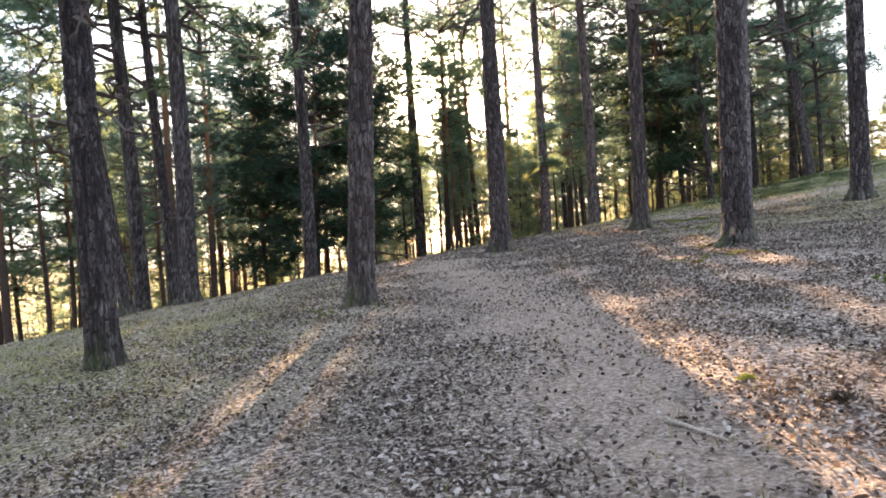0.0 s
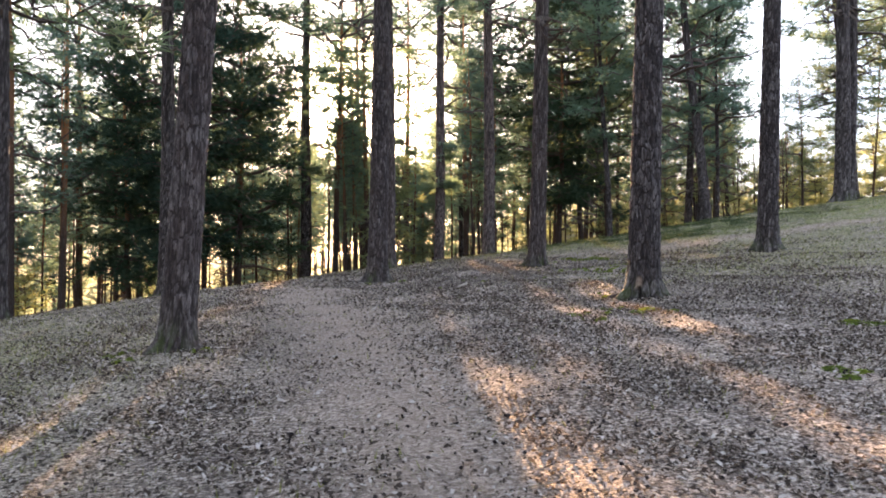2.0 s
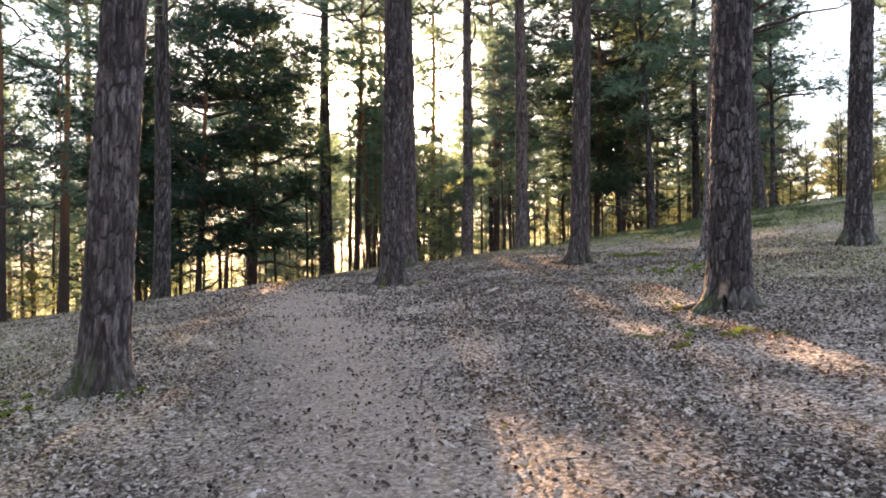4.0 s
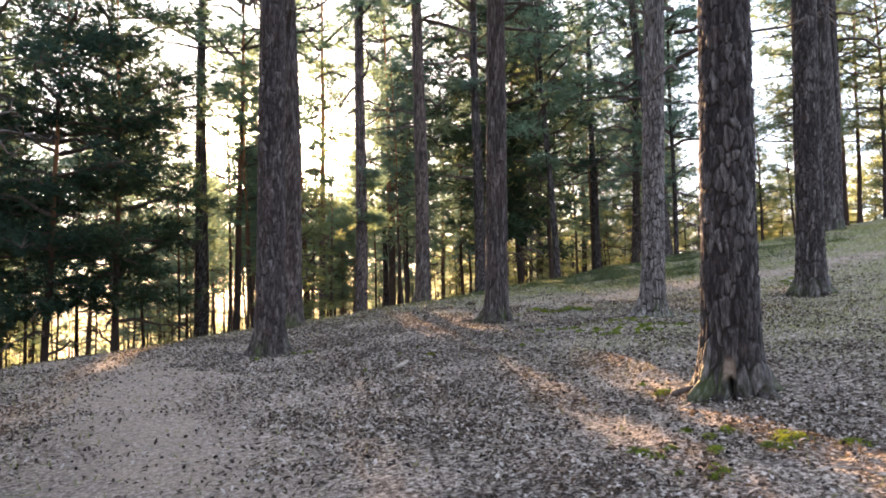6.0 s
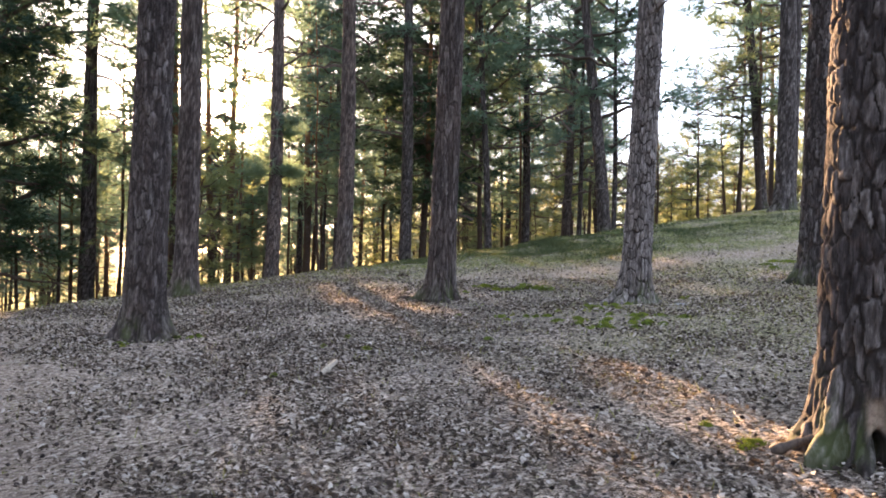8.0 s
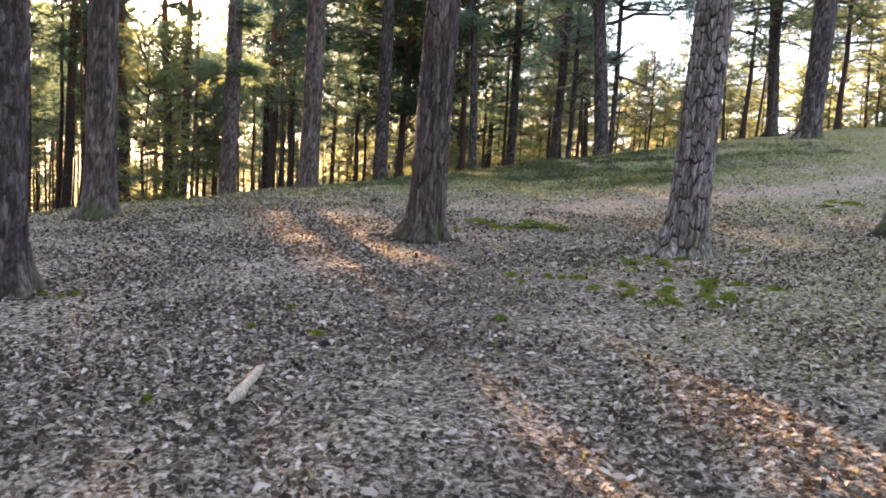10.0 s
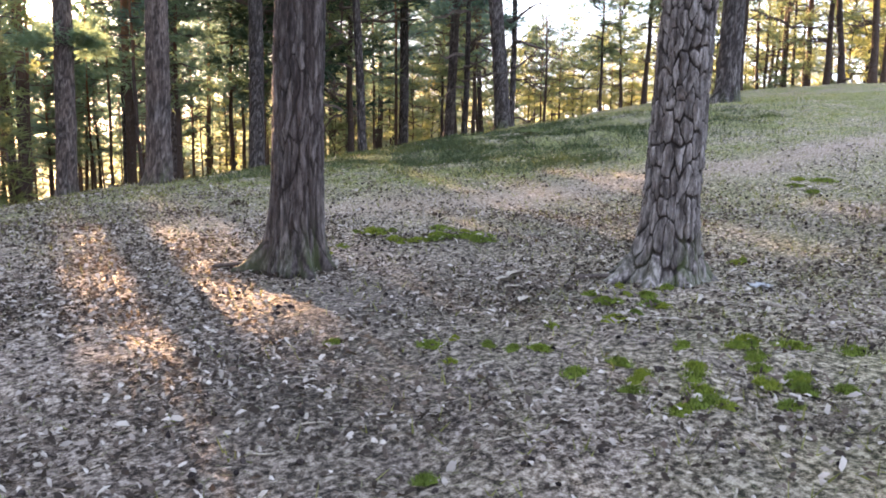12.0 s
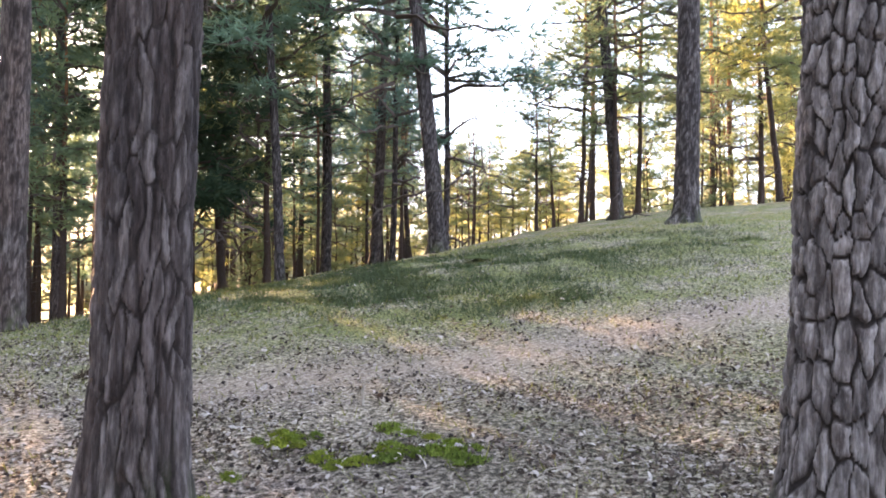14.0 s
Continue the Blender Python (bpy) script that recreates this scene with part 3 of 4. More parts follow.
BROW_PINES = [
    (6.34, 31.3, 0.23, 21, (0.002, 0.0)), (5.10, 36.8, 0.25, 22, (0.011, -0.003)), (-1.34, 45.0, 0.34, 24, (0.007, 0.0)),
    (-4.77, 26.9, 0.225, 21, (0.012, 0.0)), (-6.80, 20.0, 0.25, 21, (0.012, 0.0)), (-8.45, 21.0, 0.22, 20, (-0.021, 0.0)),
    (-8.05, 22.3, 0.16, 18, (-0.03, 0.0)), (-8.3, 19.6, 0.17, 18, (-0.12, 0.0)), (2.10, 25.6, 0.22, 21, (-0.004, 0.0)), 
]
HILL_PINES = [
    (18.25, 37.0, 0.26, 17, (-0.079, 0.058)),
    (22.0, 47.0, 0.24, 20, (0.033, -0.024)), (19.9, 47.5, 0.22, 20, (-0.004, 0.0)), (14.4, 39.8, 0.15, 17, (-0.041, 0.03)),
    (20.0, 29.5, 0.29, 21, (0.006, -0.005)), (25.6, 36.4, 0.22, 19, (-0.062, 0.045)), (10.8, 40.0, 0.25, 21, (0.0, 0.0)),
    (9.4, 46.3, 0.23, 21, (0.0, 0.0)), (22.3, 46.0, 0.13, 17, (0.01, -0.01)),
    (19.4, 38.2, 0.10, 15, (0.0, 0.0)), (8.5, 51.9, 0.16, 19, (0.0, 0.0)), (20.6, 29.9, 0.19, 20, (0.02, -0.012)),
]
MID_PINES = BROW_PINES + HILL_PINES
RUDDY = {(6.34, 31.3): 0.55, (5.10, 36.8): 0.5, (2.10, 25.6): 0.3, (9.4, 46.3): 0.4, (22.0, 47.0): 0.35}
MID_TREES = {}
for k, (x, y, r, h, lean) in enumerate(MID_PINES):
    MID_TREES[x, y] = big_pine(x, y, r, h, 41 + k, lean, "tall bare-stemmed pine among others on the hilltop", seg=32, step=0.09, fine_to=4.0, bend=0.04, pale=-0.12, brown=RUDDY.get((x, y), 0.0))


def low_bough(tree, aim, z, seed):
    """A bough dense with needles, added low on a trunk to shade the floor."""
    rng = np.random.default_rng(seed)
    wood = Pile()
    aim = np.array([*aim, 0.0])
    root = np.array([0.0, 0.0, z - 0.12])
    wood.add(*tube([root, root + aim * 0.5 + (0, 0, 0.02), root + aim + (0, 0, 0.12)], [0.035, 0.026, 0.012], 5))
    c = root + aim + (0, 0, 0.12) + rng.normal(0, 1, (110, 3)) * np.array([0.24, 0.30, 0.09])
    v, f = blades(rng, c, (c - root) * 0.5, 10, 0.26, 0.024, np.array([0.6, 0.6, 0.35]))
    bough = part("low_bough", wood.mesh("low_bough", LIMB), tree)
    tagged(part("needle_spray", mesh_of("needle_spray", v, f, NEEDLES), bough), kind="stuff")


# boughs added at ray height, to break up the sunny strip on the floor
low_bough(MID_TREES[5.10, 36.8], (0.50, -0.05), 4.93 - height(5.10, 36.8), 5)
low_bough(MID_TREES[5.10, 36.8], (-0.46, 0.0), 4.78 - height(5.10, 36.8), 9)
low_bough(MID_TREES[5.10, 36.8], (0.52, 0.05), 6.15 - height(5.10, 36.8), 7)
low_bough(MID_TREES[5.10, 36.8], (0.54, -0.10), 6.55 - height(5.10, 36.8), 8)
low_bough(MID_TREES[5.10, 36.8], (0.56, 0.10), 4.72 - height(5.10, 36.8), 6)


def crooked_limb(tree, seed):
    """A dead bough that arches out of a trunk and hangs towards the ground, with bare side twigs."""
    rng = np.random.default_rng(seed)
    ground = tree.location[2]
    spine = np.array([(-0.2, 0, 4.2), (-0.7, -0.1, 4.72), (-1.4, -0.2, 4.62), (-2.1, -0.25, 4.12), (-2.8, -0.3, 3.85), (-3.5, -0.45, 3.2), (-4.1, -0.5, 2.6)])
    spine[:, 2] -= ground
    rad = np.array([0.14, 0.12, 0.105, 0.09, 0.07, 0.05, 0.02])
    wood = Pile()
    wood.add(*tube(spine, rad, 8))
    for k in range(16):
        i = int(rng.integers(1, 6))
        e = spine[i] + rng.normal(0, 1, 3) * np.array([0.6, 0.4, 0.55])
        wood.add(*tube([spine[i], (spine[i] + e) / 2 + rng.normal(0, 0.1, 3), e], [0.035, 0.022, 0.006], 4))
    part("crooked_limb", wood.mesh("crooked_limb", LIMB, True), tree, "bare crooked dead bough")


crooked_limb(MID_TREES[-1.34, 45.0], 3)

# the wood behind: a few grown kinds, repeated with other sizes and turns
def kind_of_tree(name, seed, h, r, start, reach, limbs, tufts, label, group, blade, count, material, droop=0.0, top_round=0.8, snags=10, bare=0.05, low=0):
    top = new(name)
    tagged(top, label, "tree", group)
    part("trunk", plain_trunk(seed, h, r), top)
    wood, crown = crown_meshes(seed, h, start, reach, limbs, tufts, blade, count, droop, top_round, material, bare, low, snags, r)
    tagged(part("branchwork", wood, top), kind="stuff")
    part("crown", crown, top)
    return top


def plain_trunk(seed, h, r):
    rng = np.random.default_rng(seed + 900)
    n = 14
    q = np.linspace(0, 1, n) ** 1.4
    z = -0.6 + (h + 0.5) * q
    w = np.cumsum(rng.normal(0, 0.035, (n, 2)), axis=0) * np.minimum(1, q * 4)[:, None]
    rad = r * (1 - 0.85 * q) + r * 0.5 * np.exp(-np.maximum(z, 0) / 0.25)
    v, f = tube(np.column_stack([w, z]), rad, 9)
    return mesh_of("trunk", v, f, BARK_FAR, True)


KINDS = {
    "tall": [kind_of_tree("pine_tree", 200 + k, 19 + k, 0.19, 8.5 + k, 2.7, 36, 7, "tall pine with an airy layered crown in the backlight", "pines of the wood", (0.46, 0.046), 7, NEEDLES, snags=16, low=10, bare=0.16) for k in range(3)],
    "mid": [kind_of_tree("pine_tree", 220 + k, 12.5 + k, 0.12, 3.4 + 0.6 * k, 2.3, 42, 7, "middle-sized pine with open green crown in the wood", "pines of the wood", (0.46, 0.050), 7, NEEDLES, droop=0.1, low=4) for k in range(3)],
    "pole": [kind_of_tree("slender_pine", 240 + k, 15 + k, 0.085, 6.5 + k, 1.2, 26, 7, "slender straight pine pole with a small high crown", "thin pines of the wood", (0.42, 0.048), 7, NEEDLES, snags=20) for k in range(2)],
    "bushy": [kind_of_tree("dark_pine", 260 + k, 16.5 + 1.5 * k, 0.16, 3.4, 3.8, 64, 12, "dark spreading pine with heavy low boughs", "dark pines", (0.50, 0.056), 8, NEEDLES_DARK, droop=0.12, top_round=0.5, snags=6, low=3) for k in range(2)],
    "sunny": [kind_of_tree("pine_tree", 300 + k, 12.0 + 1.5 * k, 0.12, 3.2 + 0.8 * k, 2.2, 42, 7, "open-crowned pine, needles tinted yellow-green as if in low sun", "pines of the clearing's edge", (0.46, 0.040), 7, NEEDLES_SUN_TINT, droop=0.05, low=4) for k in range(2)],
    "young": [kind_of_tree("young_pine", 280 + k, 5.2 + k, 0.06, 0.5, 1.5, 30, 5, "young yellow-green pine at the edge of the clearing", "young pines", (0.40, 0.038), 8, NEEDLES_SUN_TINT, snags=0, bare=0.0) for k in range(2)],
}
used = {k: [False] * len(v) for k, v in KINDS.items()}


def place(kind, x, y, rng, size=0, which=-1):
    k = which if which >= 0 else int(rng.integers(len(KINDS[kind])))
    src = KINDS[kind][k]
    s = size or rng.uniform(0.82, 1.18)
    m = Matrix.Translation((x, y, height(x, y))) @ Euler((rng.normal(0, 0.02), rng.normal(0, 0.02), rng.uniform(0, 6.28))).to_matrix().to_4x4()
    if used[kind][k]:
        ob = copy_thing(src, m)
    else:
        ob, used[kind][k] = src, True
        ob.matrix_basis = m
    ob.scale = (s, s, s)
    return ob


def clear_of(x, y, spots, d):
    return all((x - a) ** 2 + (y - b) ** 2 > d * d for a, b in spots)


def in_gap(x, y):
    """The open sky beyond the knoll."""
    b = math.degrees(math.atan2(x - 4, y - 16))
    c = math.degrees(math.atan2(x - 5, y - 18.6))
    return 33.5 < b < 40.5 or 37.0 < c < 45.0


def ray_height(x, y):
    """Height at which the lowest sun rays that reach the open strips of the floor pass over a spot."""
    x0 = x - y * math.tan(radians(SUN_AZ))
    if -2.6 < x0 < -0.6:
        return 0.8 + (y - 27.5) * 0.1944
    return (0.2 + (y - 3) * 0.1944) if x0 < 3.2 else (1.4 + (y - 23.5) * 0.1944)


TALLNESS = {"tall": 21.0, "mid": 14.5, "pole": 16.0}
LANES = ((-2.1, 0.22), (1.95, 0.40), (4.65, 0.35))
WIDE = {"tall": 1.9, "mid": 1.8, "sunny": 1.8, "pole": 1.05, "young": 0.9, "bushy": 2.6}


def in_lane(kind, x, y):
    """Strips along which the low sun reaches the floor between the trees."""
    x0 = x - y * math.tan(radians(SUN_AZ))
    return not (kind == "mid" and y > 62) and any(abs(x0 - c) < w + WIDE[kind] for c, w in LANES)


def strew(rng, spots, kinds, bearing, reach, origin):
    """Trees of some kinds strewn over a sector round origin."""
    for kind, count, dist in kinds:
        made = tries = 0
        while made < count and tries < 5000:
            tries += 1
            b, d = radians(rng.uniform(*bearing)), reach[0] + (reach[1] - reach[0]) * rng.uniform() ** 0.75
            x, y = origin[0] + d * math.sin(b), origin[1] + d * math.cos(b)
            if y < 39 + 0.3 * abs(x - 5) - 1.15 * max(0, -x) and -14 < x < 20:
                continue
            if 12 < x < 24 and y < 43 or in_lane(kind, x, y):
                continue
            if in_gap(x, y) and not (kind == "young" and d > 45):
                continue
            if clear_of(x, y, spots, dist):
                spots.append((x, y))
                place(kind, x, y, rng)
                made += 1


def build_wood():
    rng = np.random.default_rng(77)
    spots = [(p[0], p[1]) for p in NEAR_PINES + MID_PINES]
    for kind, x, y in (("bushy", -6.8, 40.0), ("bushy", -9.6, 41.5), ("bushy", 12.9, 44.0), ("bushy", 15.6, 48.0), ("mid", 8.9, 42.5), ("mid", 9.3, 49.5), ("tall", 10.0, 56.0), ("mid", -5.2, 46.0)):
        place(kind, x, y, rng)
        spots.append((x, y))
    place("bushy", -4.5, 41.5, rng, 1.04, 0)
    spots.append((-4.5, 41.5))
    # young pines added to block the sun where the first strip ends
    for x0, y, tall in ((1.75, 40.0, 5.9), (2.35, 41.5, 6.1)):
        x = x0 + y * math.tan(radians(SUN_AZ))
        place("young", x, y, rng, (tall - height(x, y)) / 5.7)
        spots.append((x, y))
    # low-topped pines, added to shade the path and its verge
    for kind, x0, y, top in (("pole", 0.30, 46.5, 9.2), ("pole", 0.60, 48.5, 11.0), ("pole", 0.45, 52.0, 11.6), ("mid", -3.65, 50.0, 9.6), ("pole", -0.4, 45.0, 9.2), ("pole", -0.45, 49.5, 9.8)):
        x = x0 + y * math.tan(radians(SUN_AZ))
        place(kind, x, y, rng, (top - height(x, y)) / (15 if kind == "pole" else 12.5), 0)
        spots.append((x, y))
    # a tall pine added for its shade to the right of the strip
    place("tall", 6.7 + 46.0 * math.tan(radians(SUN_AZ)), 46.0, rng, 1.0, 0)
    # trees low on the far slope, whose tops stay under the sun's rays
    for _ in range(16):
        x, y = rng.uniform(-8, 15), rng.uniform(66, 88)
        if clear_of(x, y, spots, 2.2) and not 2.6 < x - 0.026 * y < 6.6 and not -4.4 < x - 0.026 * y < 0.4:
            place("mid", x, y, rng, rng.uniform(0.85, 1.0))
            spots.append((x, y))
    for _ in range(150):
        x, y = rng.uniform(-7, 13), rng.uniform(64, 104)
        kind = ("pole", "pole", "pole", "tall")[int(rng.integers(4))]
        room = (ray_height(x, y) - 0.4 - height(x, y)) / TALLNESS[kind]
        if room > 0.62 and clear_of(x, y, spots, 3.6 if kind == "tall" else 2.2):
            place(kind, x, y, rng, min(room, rng.uniform(0.85, 1.2)))
            spots.append((x, y))
    # high-crowned pines under which the low sun passes
    for x0, y, size in ((1.05, 45.0, 1.0), (3.15, 46.5, 1.03), (-0.85, 43.5, 0.98), (0.85, 53.0, 1.22), (2.8, 55.0, 1.26)):
        x = x0 + y * math.tan(radians(SUN_AZ))
        place("tall", x, y, rng, size, 2)
        spots.append((x, y))
    # a pole added to shade the floor beside the left strip
    place("pole", -1.35 + 45.5 * math.tan(radians(SUN_AZ)), 45.5, rng, 1.08, 0)
    # pines added so that their tops close the sunny strip behind the brow
    for x0, y in ((4.35, 58.0), (4.8, 61.0), (5.25, 59.0), (4.6, 65.0), (5.95, 60.0)):
        x = x0 + y * math.tan(radians(SUN_AZ))
        place("mid", x, y, rng, (1.5 + (y - (23.6 if x0 < 5.5 else 19.5)) * 0.1944 - height(x, y)) / 12.6, 0)
        spots.append((x, y))
    for bearing, d, size in ((43.2, 30.0, 0.62), (46.5, 31.0, 0.95), (49.0, 27.0, 0.9), (44.5, 38.0, 0.75)):
        x, y = 5 + d * math.sin(radians(bearing)), 18.6 + d * math.cos(radians(bearing))
        place("sunny", x, y, rng, size)
        spots.append((x, y))
    # low pines far down behind the knoll
    for k in range(18):
        bearing, d = radians(36.5 + 0.62 * k + rng.normal(0, 0.3)), rng.uniform(44, 62)
        x, y = 5 + d * math.sin(bearing), 18.6 + d * math.cos(bearing)
        place("sunny", x, y, rng, rng.uniform(0.48, 0.70))
        spots.append((x, y))
    # slender pines in the glow, in rows added to shade between the strips of sun
    for x0 in (-3.25, -0.45, -0.1, 0.3, 3.25, 6.4, 7.0):
        for k in range(4):
            y = rng.uniform(40, 45) + 6.5 * k
            x = x0 + rng.normal(0, 0.08) + y * math.tan(radians(SUN_AZ))
            place("pole", x, y, rng, rng.uniform(0.78, 0.92))
            spots.append((x, y))
    strew(rng, spots, (("tall", 32, 2.8), ("mid", 20, 2.8), ("pole", 46, 1.5), ("young", 8, 1.6)), (-32, 36), (36, 80), (3, 6))
    strew(rng, spots, (("mid", 6, 2.3), ("sunny", 9, 2.2), ("young", 12, 1.5)), (14, 36), (38, 75), (3, 6))
    strew(rng, spots, (("tall", 16, 2.6), ("mid", 16, 2.4), ("pole", 22, 1.4)), (-46, -11), (28, 58), (0, 2))
    strew(rng, spots, (("tall", 8, 2.4), ("sunny", 24, 1.9), ("pole", 10, 1.4), ("young", 14, 1.5)), (40, 70), (27, 62), (5, 18))
    # trees behind and beside the walk, which close the wood
    for kind, count, near, far in (("tall", 12, 8, 34), ("mid", 18, 10, 34), ("bushy", 6, 14, 34)):
        made = 0
        while made < count:
            b, d = radians(rng.uniform(105, 292)), rng.uniform(near, far)
            x, y = 2 + d * math.sin(b), 3 + d * math.cos(b)
            if clear_of(x, y, spots, 3.2):
                spots.append((x, y))
                place(kind, x, y, rng)
                made += 1


build_wood()


def build_far_wood():
    """The edge of the next wood across the meadow, too far to tell its trees apart."""
    rng = np.random.default_rng(21)
    wood, centres, aims = Pile(), [], []
    for k in range(480):
        b, d = radians(rng.uniform(12, 72) if k % 2 else rng.uniform(-48, 30)), rng.uniform(78, 165)
        x, y = 3 + d * math.sin(b), 8 + d * math.cos(b)
        z, h = height(x, y), rng.uniform(6, 12) if b > 0.2 else rng.uniform(4, 8.5)
        wood.add(*tube([(x, y, z - 0.5), (x, y, z + h)], [0.16, 0.04], 3))
        m = 26
        q = rng.uniform(0.15, 1.0, m)
        wide = 2.1 * np.sin(np.pi * np.clip(q, 0.2, 0.97)) + 0.2
        a = rng.uniform(0, 6.28, m)
        centres.append(np.stack([x + np.cos(a) * wide * 0.5, y + np.sin(a) * wide * 0.5, z + h * q], 1))
        aims.append(np.stack([np.cos(a), np.sin(a), 0.2 + 0 * a], 1) * 0.6)
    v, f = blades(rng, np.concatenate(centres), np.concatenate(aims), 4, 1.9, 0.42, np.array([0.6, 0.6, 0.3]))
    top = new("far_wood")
    tagged(top, "distant edge of the next pine wood, coloured pale as if sunlit", "woods", kind="stuff")
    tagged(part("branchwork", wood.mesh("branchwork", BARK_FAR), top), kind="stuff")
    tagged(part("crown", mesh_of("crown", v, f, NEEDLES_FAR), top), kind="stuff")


build_far_wood()


def bare_sapling(x, y, h, seed):
    """A leafless young birch with fine upswept twigs."""
    rng = np.random.default_rng(seed)
    top = new("bare_birch")
    top.location = (x, y, height(x, y))
    tagged(top, "leafless young birch with fine twigs against the sky", "tree", "bare saplings")
    q = np.linspace(0, 1, 8)
    stem = np.stack([0.15 * np.sin(3 * q), 0.1 * q, -0.3 + (h + 0.3) * q], 1)
    part("trunk", mesh_of("trunk", *tube(stem, 0.07 * (1 - 0.9 * q) + 0.006, 6), BARK_FAR, True), top)
    wood = Pile()
    for k in range(34):
        z, a = h * (0.2 + 0.75 * k / 34), k * 2.4 + rng.uniform(-0.4, 0.4)
        ln = 0.30 * (h - z) + 0.5
        d = np.array([np.cos(a) * 0.6, np.sin(a) * 0.6, 0.75])
        p0 = np.array([0.05, 0.03, z])
        p1, p2 = p0 + d * ln * 0.5 + rng.normal(0, 0.06, 3), p0 + d * ln + rng.normal(0, 0.12, 3)
        wood.add(*tube([p0, p1, p2], [0.018, 0.012, 0.005], 3))
        for _ in range(5):
            e = p1 + (p2 - p1) * rng.uniform(0, 1)
            wood.add(*tube([e, e + d * 0.3 * ln + rng.normal(0, 0.2, 3)], [0.008, 0.003], 3))
    tagged(part("branchwork", wood.mesh("branchwork", LIMB), top), kind="stuff")


for x, y, h, seed in ((33.0, 54.0, 8.5, 1), (31.5, 52.0, 6.5, 2), (30.2, 53.5, 7.0, 3)):
    bare_sapling(x, y, h, seed)


# ---- the litter of the floor ----
def scatter(rng, count, keep, reach=3.5):
    """Spots on the floor round the walk, denser where keep(x, y) is greater."""
    xs, ys = [], []
    need = count
    while need > 0:
        x, y = rng.uniform(-9, 24, 60000), rng.uniform(0.5, 34, 60000)
        line = 0.22 * y
        near = np.exp(-np.maximum(0, np.abs(x - line) - 5.5) / reach)
        ok = rng.uniform(0, 1, 60000) < near * keep(x, y)
        xs.append(x[ok][:need])
        ys.append(y[ok][:need])
        need -= len(xs[-1])
    return np.concatenate(xs), np.concatenate(ys)


def turns(rng, n, tilt):
    """Random frames: mostly flat, tilted by about tilt radians."""
    a = rng.uniform(0, 2 * np.pi, n)
    nx, ny = rng.normal(0, tilt, n), rng.normal(0, tilt, n)
    up = np.stack([nx, ny, np.ones(n)], 1)
    up /= np.linalg.norm(up, axis=1, keepdims=True)
    e = np.stack([np.cos(a), np.sin(a), np.zeros(n)], 1)
    e -= up * (e * up).sum(1, keepdims=True)
    e /= np.linalg.norm(e, axis=1, keepdims=True)
    return e, np.cross(up, e), up


def build_leaves():
    rng = np.random.default_rng(3)
    clump = lambda x, y: np.clip(0.55 + 0.55 * np.sin(x * 2.1 + 1.3 * np.sin(y * 1.7)) * np.sin(y * 1.9 + x), 0.12, 1) * (1 - 0.86 * path_weight(x, y)) * (1 - 0.9 * grass_weight(x, y)) * (1 - 0.9 * heather_weight(x, y)) * (1 - 0.45 * dark_patch_weight(x, y))
    x, y = scatter(rng, 230000, clump)
    n = len(x)
    e, f, up = turns(rng, n, 0.5)
    ln, wd, cu = 0.010 + 0.030 * rng.uniform(0, 1, (n, 1)) ** 2, rng.uniform(0.006, 0.017, (n, 1)), rng.uniform(0.002, 0.016, (n, 1))
    c = np.stack([x, y, land(x, y) + 0.012 + rng.uniform(0, 0.014, n)], 1)
    w1, w2 = rng.uniform(0.6, 1.2, (2, n, 1))
    v = np.stack([c - e * ln, c - e * ln * 0.35 - f * wd * w1 + up * cu, c + e * ln * 0.5 - f * wd * w2 * 0.9 + up * cu * 0.8,
                  c + e * ln + up * cu * 0.3, c + e * ln * 0.4 + f * wd * w1 * 0.9 + up * cu, c - e * ln * 0.45 + f * wd * w2 + up * cu * 0.8], 1)
    base = np.arange(n)[:, None] * 6
    tri = np.concatenate([base + k for k in ([0, 1, 5], [1, 2, 4], [1, 4, 5], [2, 3, 4])])
    tagged(new("leaf_litter", mesh_of("leaf_litter", v.reshape(-1, 3), tri, LITTER)), "curled dry brown and grey leaves strewn over the ground", "leaf litter", kind="stuff")


def build_cones():
    rng = np.random.default_rng(4)
    x, y = scatter(rng, 5000, lambda x, y: (1 - 0.6 * path_weight(x, y)) * (1 - 0.9 * grass_weight(x, y)), 2.0)
    n = len(x)
    e, f, up = turns(rng, n, 0.3)
    s = rng.uniform(0.011, 0.018, (n, 1))
    c = np.stack([x, y, land(x, y) + 0.018], 1)
    rings = []
    for q, w in ((-1.1, 0.35), (-0.5, 0.85), (0.2, 0.8), (1.2, 0.15)):
        for k in range(5):
            a = k * 2 * np.pi / 5 + q
            rings.append(c + e * s * q + (f * math.cos(a) + up * math.sin(a)) * s * w)
    v = np.stack(rings, 1)
    one = grid_faces(5, 4, True)
    faces = (np.arange(n)[:, None, None] * 20 + one[None]).reshape(-1, 4)
    tagged(new("pine_cones", mesh_of("pine_cones", v.reshape(-1, 3), faces, CONES)), "dark fallen pine cones scattered over the ground", "pine cones", kind="stuff")


def build_grass():
    rng = np.random.default_rng(6)
    x, y = scatter(rng, 60000, lambda x, y: np.clip(grass_weight(x, y) * 1.2 + 0.06, 0, 1) * (1 - 0.85 * heather_weight(x, y)), 12.0)
    c = np.stack([x, y, land(x, y) - 0.004], 1)
    aim = np.tile(np.array([[0, 0, 0.5]]), (len(x), 1))
    v, f = blades(rng, c, aim, 2, 0.085, 0.009, 0.5)
    v[:, 2] = np.maximum(v[:, 2], land(v[:, 0], v[:, 1]) - 0.004)
    tagged(new("grass", mesh_of("grass", v, f, GRASS)), "short dry yellow-green grass between the leaves", "grass", kind="stuff")


